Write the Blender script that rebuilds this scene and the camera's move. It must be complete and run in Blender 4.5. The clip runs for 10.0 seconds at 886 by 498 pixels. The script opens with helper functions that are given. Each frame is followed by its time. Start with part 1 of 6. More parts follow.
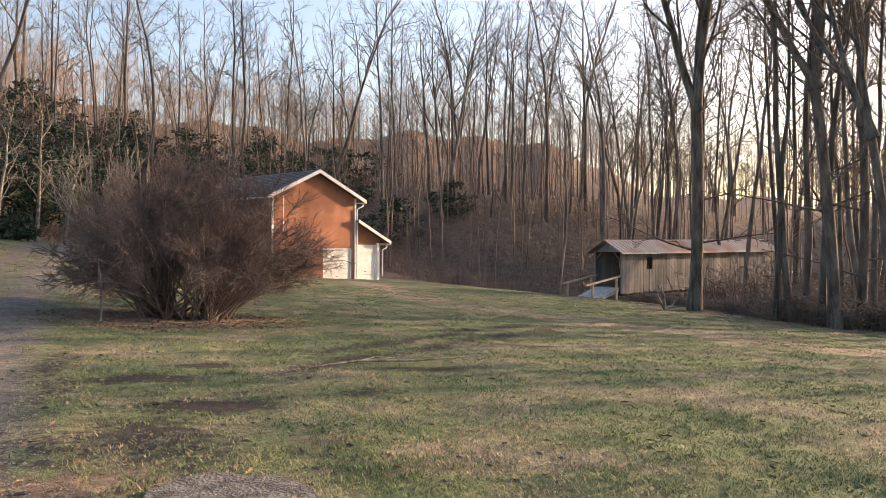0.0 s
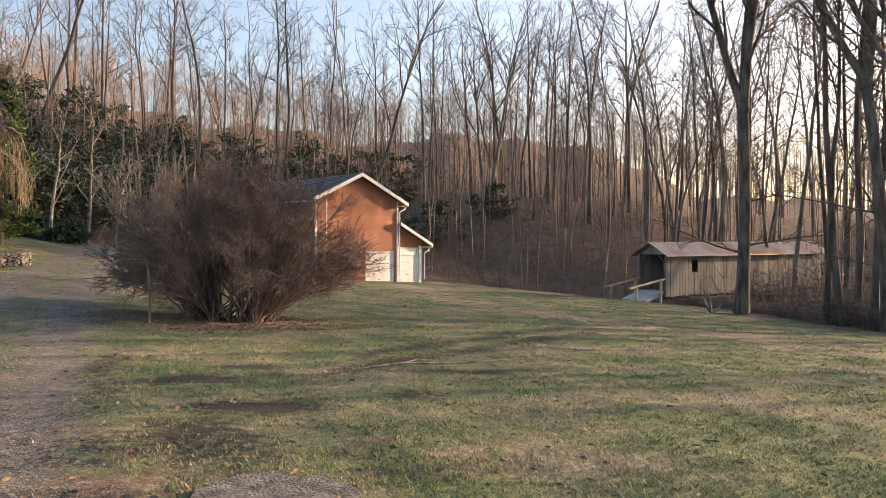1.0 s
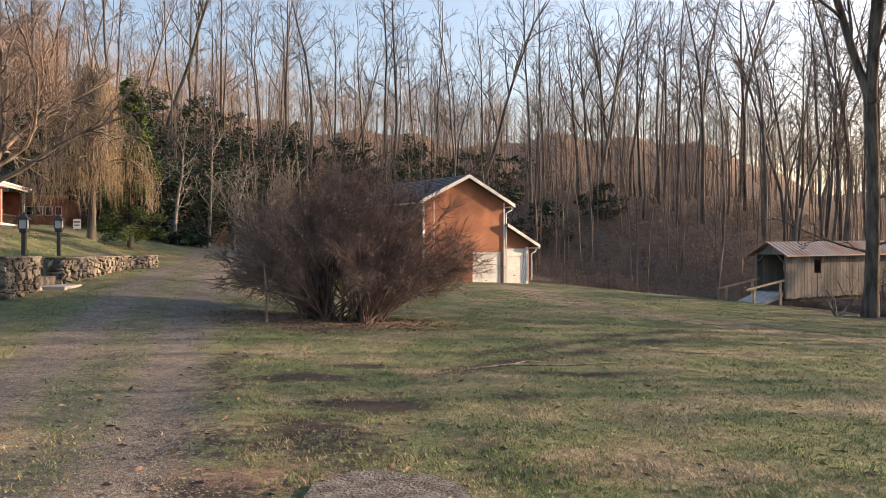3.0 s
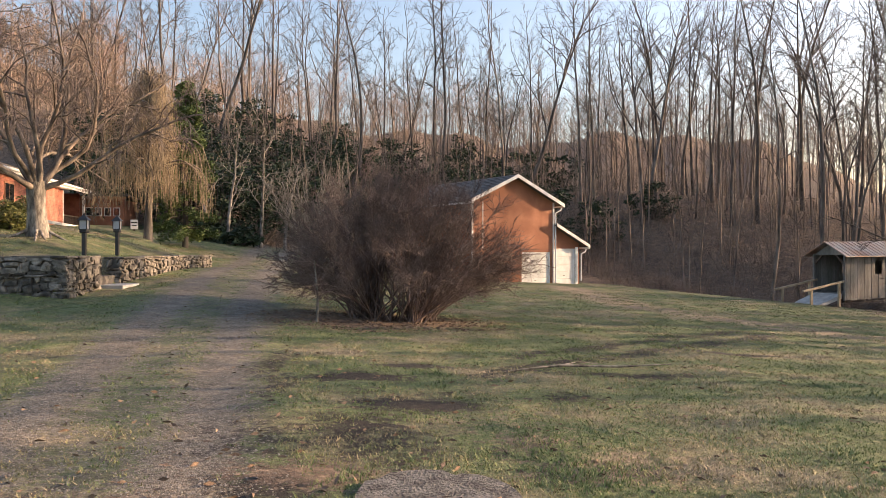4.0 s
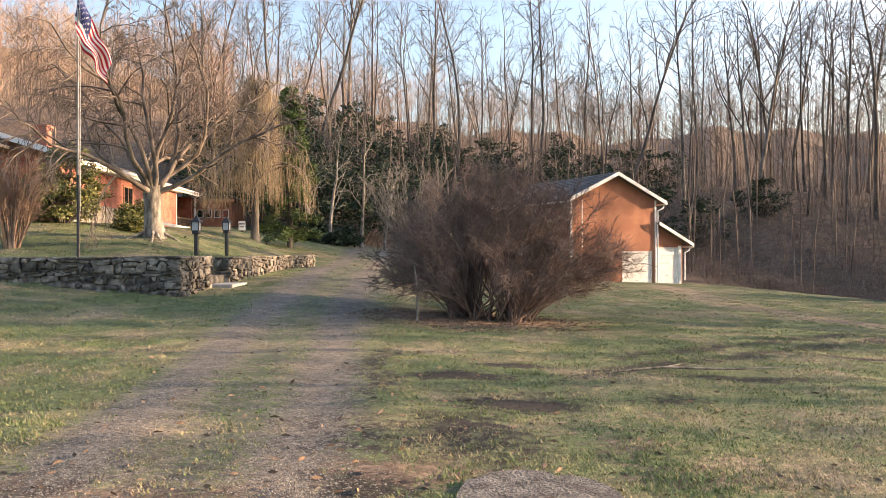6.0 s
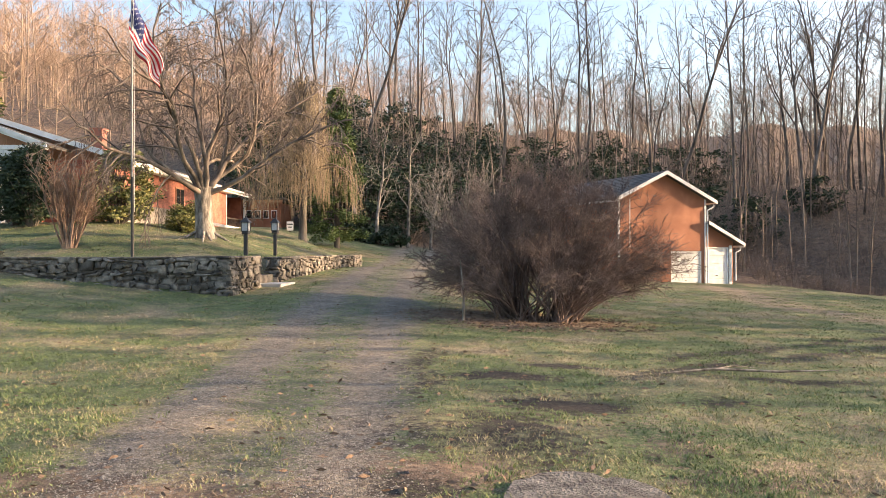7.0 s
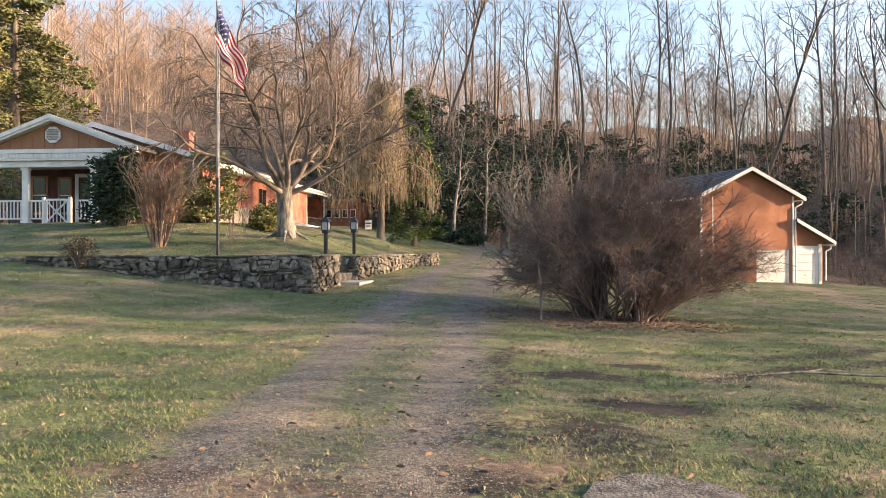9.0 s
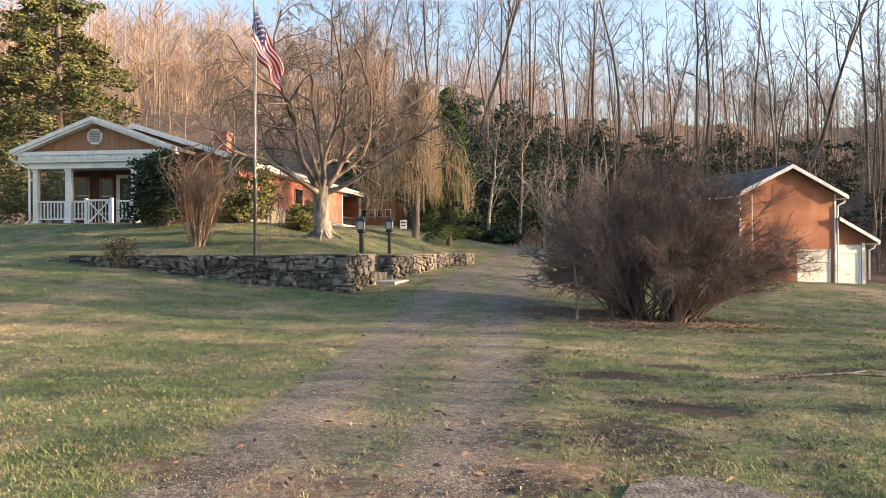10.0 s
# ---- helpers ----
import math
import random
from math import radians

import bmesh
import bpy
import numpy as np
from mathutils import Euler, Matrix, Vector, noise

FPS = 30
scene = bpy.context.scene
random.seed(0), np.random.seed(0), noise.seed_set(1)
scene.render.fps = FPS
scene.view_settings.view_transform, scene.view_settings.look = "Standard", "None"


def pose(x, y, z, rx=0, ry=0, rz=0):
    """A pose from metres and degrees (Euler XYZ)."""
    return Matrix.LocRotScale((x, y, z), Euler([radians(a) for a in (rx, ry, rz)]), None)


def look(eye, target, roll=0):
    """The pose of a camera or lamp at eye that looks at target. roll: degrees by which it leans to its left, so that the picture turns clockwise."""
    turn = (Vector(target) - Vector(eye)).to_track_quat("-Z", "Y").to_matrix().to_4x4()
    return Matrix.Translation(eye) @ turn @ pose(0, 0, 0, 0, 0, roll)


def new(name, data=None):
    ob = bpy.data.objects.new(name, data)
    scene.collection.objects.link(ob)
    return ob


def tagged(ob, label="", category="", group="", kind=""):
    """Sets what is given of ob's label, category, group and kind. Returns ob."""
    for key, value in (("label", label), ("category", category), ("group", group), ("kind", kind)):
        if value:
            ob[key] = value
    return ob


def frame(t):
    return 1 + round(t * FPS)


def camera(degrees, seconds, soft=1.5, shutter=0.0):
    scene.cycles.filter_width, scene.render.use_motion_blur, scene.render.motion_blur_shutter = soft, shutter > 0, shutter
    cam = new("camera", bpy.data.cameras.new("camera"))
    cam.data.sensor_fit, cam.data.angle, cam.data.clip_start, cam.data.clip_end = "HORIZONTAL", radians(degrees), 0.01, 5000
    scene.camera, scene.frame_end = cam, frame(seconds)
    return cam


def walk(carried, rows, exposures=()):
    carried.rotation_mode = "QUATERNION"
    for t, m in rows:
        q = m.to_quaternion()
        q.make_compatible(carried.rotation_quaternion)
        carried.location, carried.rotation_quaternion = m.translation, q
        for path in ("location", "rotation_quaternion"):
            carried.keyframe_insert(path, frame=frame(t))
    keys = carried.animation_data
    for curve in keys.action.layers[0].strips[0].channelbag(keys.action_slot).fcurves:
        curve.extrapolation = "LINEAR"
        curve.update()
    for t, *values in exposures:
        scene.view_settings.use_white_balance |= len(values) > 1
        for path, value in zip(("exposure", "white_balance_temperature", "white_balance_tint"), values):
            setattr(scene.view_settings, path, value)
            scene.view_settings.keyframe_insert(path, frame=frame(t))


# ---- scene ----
EYE = 1.5
cam = camera(57.3, 10.0, soft=0.5)


def gaze(yaw, pitch, roll, x=0.0, y=0.0, z=EYE):
    """Heading, tilt and lean of the camera in degrees, at a place."""
    turn = (Matrix.Rotation(radians(yaw), 4, "Z") @ Matrix.Rotation(radians(pitch), 4, "X") @ Matrix.Rotation(radians(roll), 4, "Y"))
    return Matrix.Translation((x, y, z)) @ turn @ Matrix.Rotation(radians(90), 4, "X")


PATH = [
    (0.0, -17.285, -0.131, -0.365), (0.5, -15.830, -0.017, -0.415), (1.0, -14.331, 0.042, -0.284),
    (1.5, -12.556, 0.066, -0.277), (2.0, -10.601, 0.039, -0.047), (2.5, -8.654, 0.072, 0.008),
    (4.0, -3.382, 0.105, -0.048), (4.5, -1.703, 0.087, -0.025), (5.0, 0.0, 0.077, 0.018),
    (5.5, 1.777, 0.077, 0.090), (7.0, 6.755, 0.077, 0.173), (7.5, 8.190, 0.079, 0.135),
    (8.0, 9.498, 0.019, 0.181), (8.5, 10.772, 0.004, 0.186), (9.0, 12.162, -0.003, 0.169),
    (9.5, 13.452, 0.012, 0.205), (10.0, 14.621, -0.040, 0.221)]
walk(cam, [(t, gaze(a, b, c, -0.0028 * a, 0.0)) for t, a, b, c in PATH], exposures=[(0.0, 1.45, 6480, 19), (2.5, 1.26, 6480, 19), (4.5, 1.45, 6440, 18), (5.5, 1.66, 6400, 17), (7.5, 1.78, 6330, 15), (10.0, 1.63, 6300, 15)])

# ---- light: a low evening sun from the side of the creek, and its sky ----
SUN_AZ, SUN_EL = 80.0, 11.0
world = bpy.data.worlds.new("evening_sky")
scene.world = world
world.use_nodes = True
wn = world.node_tree.nodes
sky = wn.new("ShaderNodeTexSky")
sky.sky_type, sky.sun_disc = "NISHITA", False
sky.sun_elevation, sky.sun_rotation = radians(SUN_EL), radians(SUN_AZ)
sky.air_density, sky.dust_density, sky.ozone_density = 1.0, 3.2, 1.0
world.node_tree.links.new(sky.outputs[0], wn["Background"].inputs[0])
wn["Background"].inputs[1].default_value = 0.15
sun = new("sun", bpy.data.lights.new("sun", "SUN"))
sun.data.energy, sun.data.angle, sun.data.color = 4.6, radians(0.6), (1.0, 0.69, 0.41)
sa, se = radians(SUN_AZ), radians(SUN_EL)
sun.matrix_world = look((math.sin(sa) * math.cos(se) * 90, math.cos(sa) * math.cos(se) * 90, math.sin(se) * 90), (0, 0, 0))

# ---- materials ----


def mat(name, base, second, scale=8.0, rough=0.85, fine=90.0, bump=0.3, stretch=(1, 1, 1), metal=0.0, third=None, distance=0.01, random_tint=0.0):
    """A surface with two scales of colour variation and a fine relief."""
    m = bpy.data.materials.new(name)
    m.use_nodes = True
    n, l = m.node_tree.nodes, m.node_tree.links
    p = n["Principled BSDF"]
    tc = n.new("ShaderNodeTexCoord")
    mp = n.new("ShaderNodeMapping")
    mp.inputs["Scale"].default_value = stretch
    l.new(tc.outputs["Object"], mp.inputs["Vector"])
    a, b = n.new("ShaderNodeTexNoise"), n.new("ShaderNodeTexNoise")
    a.inputs["Scale"].default_value, a.inputs["Detail"].default_value = scale, 5
    b.inputs["Scale"].default_value, b.inputs["Detail"].default_value = fine, 4
    for q in (a, b):
        l.new(mp.outputs[0], q.inputs["Vector"])
    r = n.new("ShaderNodeValToRGB")
    r.color_ramp.elements[0].position, r.color_ramp.elements[1].position = 0.36, 0.66
    r.color_ramp.elements[0].color, r.color_ramp.elements[1].color = (*base, 1), (*second, 1)
    if third:
        e = r.color_ramp.elements.new(0.52)
        e.color = (*third, 1)
    l.new(a.outputs["Fac"], r.inputs[0])
    mix = n.new("ShaderNodeMixRGB")
    mix.blend_type, mix.inputs[0].default_value = "OVERLAY", 0.45
    l.new(r.outputs[0], mix.inputs[1])
    l.new(b.outputs["Fac"], mix.inputs[2])
    out = mix.outputs[0]
    if random_tint:
        oi, hv = n.new("ShaderNodeObjectInfo"), n.new("ShaderNodeHueSaturation")
        mr = n.new("ShaderNodeMapRange")
        mr.inputs["To Min"].default_value, mr.inputs["To Max"].default_value = 1 - random_tint, 1 + random_tint
        l.new(oi.outputs["Random"], mr.inputs[0])
        l.new(mr.outputs[0], hv.inputs["Value"])
        l.new(out, hv.inputs["Color"])
        out = hv.outputs[0]
    l.new(out, p.inputs["Base Color"])
    p.inputs["Roughness"].default_value, p.inputs["Metallic"].default_value = rough, metal
    bp = n.new("ShaderNodeBump")
    bp.inputs["Strength"].default_value, bp.inputs["Distance"].default_value = bump, distance
    l.new(b.outputs["Fac"], bp.inputs["Height"])
    l.new(bp.outputs[0], p.inputs["Normal"])
    return m


BARK = mat("bark", (0.06, 0.051, 0.043), (0.185, 0.16, 0.135), 3, 0.95, 30, 0.8, (1, 1, 0.25), random_tint=0.25)
BARK_MID = mat("brown_limb_bark", (0.09, 0.073, 0.06), (0.27, 0.225, 0.185), 4, 0.9, 40, 0.6, (1, 1, 0.35))
BARK_PALE = mat("pale_bark", (0.10, 0.088, 0.073), (0.34, 0.31, 0.265), 7, 0.9, 30, 0.9, (1, 1, 0.35), distance=0.03)
# darker bark for the large forked trees
BARK_DARK = mat("dark_bark", (0.045, 0.038, 0.032), (0.17, 0.145, 0.12), 5, 0.95, 26, 1.0, (1, 1, 0.22), distance=0.03)
TWIG = mat("twig_bark", (0.06, 0.048, 0.038), (0.14, 0.11, 0.085), 2, 0.95, 20, 0.2, random_tint=0.2)
# far-slope bark and twigs: evening sunlight is put into these warm, light colours
BARK_SUNLIT = mat("sunlit_hillside_bark", (0.15, 0.115, 0.09), (0.30, 0.235, 0.185), 0.4, 0.95, 6, 0.2)
TWIG_SUNLIT = mat("sunlit_twigs", (0.19, 0.138, 0.105), (0.37, 0.275, 0.21), 0.3, 0.95, 6, 0.2)
TWIG_RED = mat("shrub_twigs", (0.095, 0.07, 0.061), (0.22, 0.162, 0.138), 1.2, 0.9, 20, 0.2)
TWIG_TAN = mat("tan_stems", (0.19, 0.125, 0.092), (0.34, 0.235, 0.172), 3, 0.9, 30, 0.3)
WILLOW = mat("willow_strands", (0.20, 0.155, 0.098), (0.36, 0.29, 0.188), 2, 0.85, 20, 0.2)
LEAF_DARK = mat("dark_leaf", (0.014, 0.028, 0.014), (0.042, 0.07, 0.03), 1.5, 0.75, 20, 0.2)
LEAF_CEDAR = mat("cedar_leaf", (0.045, 0.085, 0.024), (0.15, 0.20, 0.055), 1.0, 0.75, 20, 0.2)
LEAF_PINE = mat("conifer_leaf", (0.045, 0.07, 0.02), (0.16, 0.15, 0.05), 0.6, 0.8, 20, 0.2)
LEAF_LIGHT = mat("variegated_leaf", (0.05, 0.08, 0.02), (0.32, 0.30, 0.10), 3.5, 0.5, 20, 0.2)
STUCCO = mat("rust_stucco", (0.27, 0.115, 0.066), (0.40, 0.18, 0.105), 0.8, 0.92, 60, 0.35, third=(0.31, 0.135, 0.078))
BRICK = mat("brick_clay", (0.22, 0.085, 0.06), (0.38, 0.165, 0.115), 2, 0.9, 60, 0.4, random_tint=0.25)


def brick_courses():
    """Running-bond brickwork for walls seen from afar, laid along y and z."""
    m = mat("brick_wall", (0.22, 0.085, 0.06), (0.38, 0.165, 0.115), 2, 0.9, 60, 0.3)
    n, l = m.node_tree.nodes, m.node_tree.links
    p = n["Principled BSDF"]
    old = p.inputs["Base Color"].links[0].from_socket
    tc, sp, cb, br = n.new("ShaderNodeTexCoord"), n.new("ShaderNodeSeparateXYZ"), n.new("ShaderNodeCombineXYZ"), n.new("ShaderNodeTexBrick")
    ad = n.new("ShaderNodeMath")
    l.new(tc.outputs["Object"], sp.inputs[0])
    l.new(sp.outputs[0], ad.inputs[0])
    l.new(sp.outputs[1], ad.inputs[1])
    l.new(ad.outputs[0], cb.inputs[0])
    l.new(sp.outputs[2], cb.inputs[1])
    l.new(cb.outputs[0], br.inputs["Vector"])
    br.inputs["Scale"].default_value = 1.0
    br.inputs["Brick Width"].default_value, br.inputs["Row Height"].default_value, br.inputs["Mortar Size"].default_value = 0.215, 0.075, 0.006
    br.inputs["Color1"].default_value, br.inputs["Color2"].default_value, br.inputs["Mortar"].default_value = (0.36, 0.36, 0.36, 1), (0.62, 0.55, 0.52, 1), (0.72, 0.66, 0.6, 1)
    mx = n.new("ShaderNodeMixRGB")
    mx.blend_type, mx.inputs[0].default_value = "OVERLAY", 0.8
    l.new(old, mx.inputs[1])
    l.new(br.outputs[0], mx.inputs[2])
    l.new(mx.outputs[0], p.inputs["Base Color"])
    return m


BRICK_WALL = brick_courses()
# darker copy of the brick: the porch's shade is put into its colour
SHADED_BRICK = mat("shaded_brick", (0.07, 0.03, 0.024), (0.13, 0.06, 0.045), 3, 0.9, 60, 0.3)
PALE_SLAB = mat("pale_step_slab", (0.42, 0.40, 0.37), (0.58, 0.56, 0.52), 3, 0.85, 60, 0.3)
SLAB = mat("sunken_slab", (0.06, 0.057, 0.052), (0.19, 0.18, 0.165), 5, 0.95, 34, 1.0, distance=0.04)
MORTAR = mat("mortar", (0.38, 0.30, 0.25), (0.5, 0.42, 0.36), 4, 0.95, 80, 0.4)
WHITE = mat("white_paint", (0.68, 0.68, 0.66), (0.82, 0.82, 0.80), 2.5, 0.55, 50, 0.12)
DOOR_WHITE = mat("weathered_white_door", (0.58, 0.58, 0.55), (0.78, 0.78, 0.75), 1.6, 0.6, 40, 0.15, (1, 1, 0.4))
SIDING = mat("brown_board_siding", (0.30, 0.155, 0.085), (0.38, 0.20, 0.115), 2, 0.8, 60, 0.2, (1, 1, 0.15))
SHINGLE = mat("grey_shingle", (0.065, 0.06, 0.057), (0.135, 0.125, 0.118), 1.2, 0.9, 40, 0.6)
WOOD_GREY = mat("weathered_grey_boards", (0.13, 0.125, 0.116), (0.27, 0.262, 0.246), 2.2, 0.9, 40, 0.4, (1, 1, 0.12), random_tint=0.16)
WOOD_TAN = mat("new_lumber", (0.36, 0.27, 0.17), (0.5, 0.4, 0.27), 3, 0.8, 50, 0.3)
WOOD_DARK = mat("dark_timber", (0.05, 0.035, 0.028), (0.10, 0.07, 0.05), 3, 0.8, 50, 0.3)
TIN = mat("rusty_tin", (0.42, 0.40, 0.38), (0.36, 0.21, 0.13), 0.9, 0.5, 30, 0.2, metal=0.35)
STONE = mat("field_stone", (0.05, 0.046, 0.04), (0.20, 0.182, 0.153), 6, 0.9, 50, 0.8, random_tint=0.55)
STONE_PALE = mat("pale_facing_stone", (0.17, 0.14, 0.11), (0.44, 0.39, 0.32), 4, 0.9, 30, 0.9, distance=0.04)
LEAF_BROWN = mat("withered_leaf", (0.05, 0.04, 0.026), (0.15, 0.12, 0.07), 4, 0.8, 20, 0.2)
STONE_MORTAR = mat("wall_mortar", (0.10, 0.093, 0.083), (0.19, 0.178, 0.16), 6, 0.95, 70, 0.5)
CONCRETE = mat("weathered_concrete", (0.22, 0.20, 0.175), (0.40, 0.375, 0.335), 3.5, 0.9, 80, 0.4)
BLACK = mat("black_metal", (0.015, 0.015, 0.016), (0.03, 0.03, 0.03), 5, 0.45, 60, 0.1)
STEEL = mat("pole_metal", (0.20, 0.19, 0.18), (0.34, 0.32, 0.30), 3, 0.45, 60, 0.1, metal=0.6)
DARK = mat("dark_opening", (0.012, 0.011, 0.01), (0.022, 0.02, 0.018), 2, 0.9)
LITTER = mat("leaf_litter", (0.11, 0.075, 0.052), (0.24, 0.165, 0.115), 6, 0.95, 70, 0.8)


def glass_material():
    m = bpy.data.materials.new("window_glass")
    m.use_nodes = True
    p = m.node_tree.nodes["Principled BSDF"]
    p.inputs["Base Color"].default_value = (0.02, 0.022, 0.025, 1)
    p.inputs["Roughness"].default_value = 0.06
    return m


GLASS = glass_material()


def plain(name, colour, rough=0.7):
    m = mat(name, tuple(c * 0.88 for c in colour), colour, 6, rough, 80, 0.1)
    return m


# ---- building helpers ----


def mesh_object(name, verts, faces, material, parent=None, label="", smooth=False):
    me = bpy.data.meshes.new(name)
    me.from_pydata(verts, [], faces)
    me.materials.append(material)
    if smooth:
        me.polygons.foreach_set("use_smooth", [True] * len(me.polygons))
    me.update()
    ob = new(name, me)
    if parent:
        ob.parent = parent
    return tagged(ob, label)


def part(name, bm, material, parent=None, label=""):
    """Links a bmesh as one mesh object under a thing or a part."""
    me = bpy.data.meshes.new(name)
    bm.to_mesh(me)
    bm.free()
    me.materials.append(material)
    ob = new(name, me)
    if parent:
        ob.parent = parent
    return tagged(ob, label)


def thing(name, m, label, category, group="", kind=""):
    ob = new(name)
    ob.matrix_world = m
    return tagged(ob, label, category, group, kind)


def box(bm, x0, y0, z0, x1, y1, z1, bevel=0.0):
    """Adds a box between two corners."""
    g = bmesh.ops.create_cube(bm, size=1.0, matrix=Matrix.Translation(((x0 + x1) / 2, (y0 + y1) / 2, (z0 + z1) / 2)) @ Matrix.Diagonal((abs(x1 - x0), abs(y1 - y0), abs(z1 - z0), 1)))
    if bevel:
        edges = {e for v in g["verts"] for e in v.link_edges}
        bmesh.ops.bevel(bm, geom=list(edges), offset=bevel, segments=1, affect="EDGES")
    return bm


def boxes(*dims, bevel=0.0):
    bm = bmesh.new()
    for d in dims:
        box(bm, *d, bevel=bevel)
    return bm


def prism(bm, outline, axis, a, b):
    """Extrudes an outline of (p, q) points along an axis from a to b."""
    def at(p, q, s):
        return {"x": (s, p, q), "y": (p, s, q), "z": (p, q, s)}[axis]
    lo = [bm.verts.new(at(p, q, a)) for p, q in outline]
    hi = [bm.verts.new(at(p, q, b)) for p, q in outline]
    k = len(outline)
    bm.faces.new(lo[::-1])
    bm.faces.new(hi)
    for i in range(k):
        bm.faces.new((lo[i], lo[(i + 1) % k], hi[(i + 1) % k], hi[i]))
    bmesh.ops.recalc_face_normals(bm, faces=bm.faces)
    return bm


def beam(bm, a, b, w, h):
    """A squared timber from a to b."""
    a, b = Vector(a), Vector(b)
    d = b - a
    q = d.to_track_quat("Y", "Z").to_matrix().to_4x4()
    m = Matrix.Translation((a + b) / 2) @ q @ Matrix.Diagonal((w, d.length, h, 1))
    bmesh.ops.create_cube(bm, size=1.0, matrix=m)
    return bm


class Tubes:
    """Gathers many tapered round stems into one mesh."""

    def __init__(self):
        self.runs = {}

    def add(self, pts, radii, sides):
        self.runs.setdefault((len(pts), sides), []).append((np.asarray(pts, float), np.asarray(radii, float)))

    def mesh(self, name, material):
        vs, fs, base = [], [], 0
        for (k, sides), runs in self.runs.items():
            pts, rad = np.array([p for p, r in runs]), np.array([r for p, r in runs])
            d = np.gradient(pts, axis=1)
            d /= np.linalg.norm(d, axis=2)[..., None] + 1e-9
            steep = np.abs(d[:, :1, 2:3]) > 0.6
            ref = np.where(steep, np.array((0.31, 0.95, 0.05)), np.array((0.05, 0.08, 1.0)))
            s = np.cross(d, np.broadcast_to(ref, d.shape))
            s /= np.linalg.norm(s, axis=2)[..., None] + 1e-9
            u = np.cross(s, d)
            a = np.arange(sides) * (2 * np.pi / sides)
            ring = pts[:, :, None] + rad[:, :, None, None] * (np.cos(a)[:, None] * s[:, :, None] + np.sin(a)[:, None] * u[:, :, None])
            vs.append(ring.reshape(-1, 3))
            i = np.arange(k - 1)[:, None] * sides + np.arange(sides)[None]
            j = np.arange(k - 1)[:, None] * sides + (np.arange(sides)[None] + 1) % sides
            q = np.stack([i, j, j + sides, i + sides], -1).reshape(-1, 4)
            fs.append((q[None] + (np.arange(len(runs)) * k * sides)[:, None, None]).reshape(-1, 4) + base)
            base += len(runs) * k * sides
        return quad_mesh(name, np.concatenate(vs), np.concatenate(fs), material, True)


def quad_mesh(name, v, f, material, smooth=False):
    """A mesh from arrays of corners and of faces with k corners each."""
    me = bpy.data.meshes.new(name)
    k = f.shape[1]
    me.vertices.add(len(v))
    me.vertices.foreach_set("co", np.ascontiguousarray(v, dtype=np.float32).ravel())
    me.loops.add(f.size)
    me.loops.foreach_set("vertex_index", np.ascontiguousarray(f, dtype=np.int32).ravel())
    me.polygons.add(len(f))
    me.polygons.foreach_set("loop_start", np.arange(0, f.size, k, dtype=np.int32))
    if smooth:
        me.polygons.foreach_set("use_smooth", np.ones(len(f), dtype=bool))
    me.materials.append(material)
    me.update(calc_edges=True)
    me.validate()
    return me


def sstep(a, b, x):
    t = np.clip((np.asarray(x, float) - a) / (b - a), 0, 1)
    return t * t * (3 - 2 * t)


# ---- ground ----
WALL_X, WALL_Y, WALL_TOP = -7.33, 18.61, 1.36


def drive_x(y):
    """The middle line of the gravel drive."""
    y = np.asarray(y, float)
    return -1.9 - 0.16 * np.clip(y - 4, -9, 12) - 0.11 * np.clip(y - 16, 0, 14) - 0.10 * np.clip(y - 30, 0, 60)


def ground(x, y):
    """Height of the ground at a place."""
    x, y = np.asarray(x, float), np.asarray(y, float)
    r, az = np.hypot(x, y), np.degrees(np.arctan2(x, y))
    z = -0.055 * np.log1p(np.exp((x - 1.0) / 2.0)) * 2.0 * sstep(-10, 12, y) * sstep(90, 40, x)
    z = z + 0.85 * sstep(8, 30, y) * sstep(1, -6, x) + 1.1 * sstep(32, 55, y) * sstep(0, -12, x)
    left = sstep(-6.3, -16.5, x) * sstep(2, 19, y)
    z = z + 0.75 * left
    up = 1.3 + 0.72 * sstep(19.2, 26.0, y) * sstep(-7.6, -11.0, x) + 0.56 * sstep(21.0, 28.8, y) * sstep(-11.5, -15.5, x) + 0.6 * sstep(31, 60, y) * sstep(-14, -18, x)
    far = 8.0 * sstep(30.5, 40, y)
    inside = sstep(WALL_X - 0.12, WALL_X - 0.30 - far, x) * sstep(WALL_Y + 0.12, WALL_Y + 0.30, y)
    notch = sstep(20.6, 20.9, y) * sstep(22.2, 21.9, y) * sstep(-8.4, -8.1, x)
    inside = inside * (1 - notch)
    target = np.maximum(z, up)
    tail = sstep(-14.8, -17.0, x)
    z = z + (target - z) * (inside * (1 - tail) + sstep(15.5, 21, y) * tail)
    # creek bed under the bridge and the wooded slopes
    creek = np.exp(-((0.36 * (x - 29) - 0.93 * (y - 40.5)) / 60) ** 2) * np.exp(-((0.93 * (x - 28) + 0.36 * (y - 40)) / 4.5) ** 2)
    z = z - 1.3 * creek
    base = 56 + 6 * sstep(12, 40, az) + 6 * sstep(-10, -30, az)
    front = sstep(78, 58, np.abs(az - 5))
    slope = sstep(base - 2, base + 36, r) * (9.6 + 4 * sstep(0, -30, az) - 2.5 * sstep(26, 42, az))
    ridge = sstep(105, 255, r) * (27 + 11 * sstep(-10, -32, az) - 20 * sstep(18, 36, az) + 1.5 * np.sin(az * 0.55) + np.sin(az * 1.3 + 1))
    z = z + (slope + ridge) * front + sstep(300, 900, r) * 8
    return z


def gz(x, y):
    return float(ground(x, y))


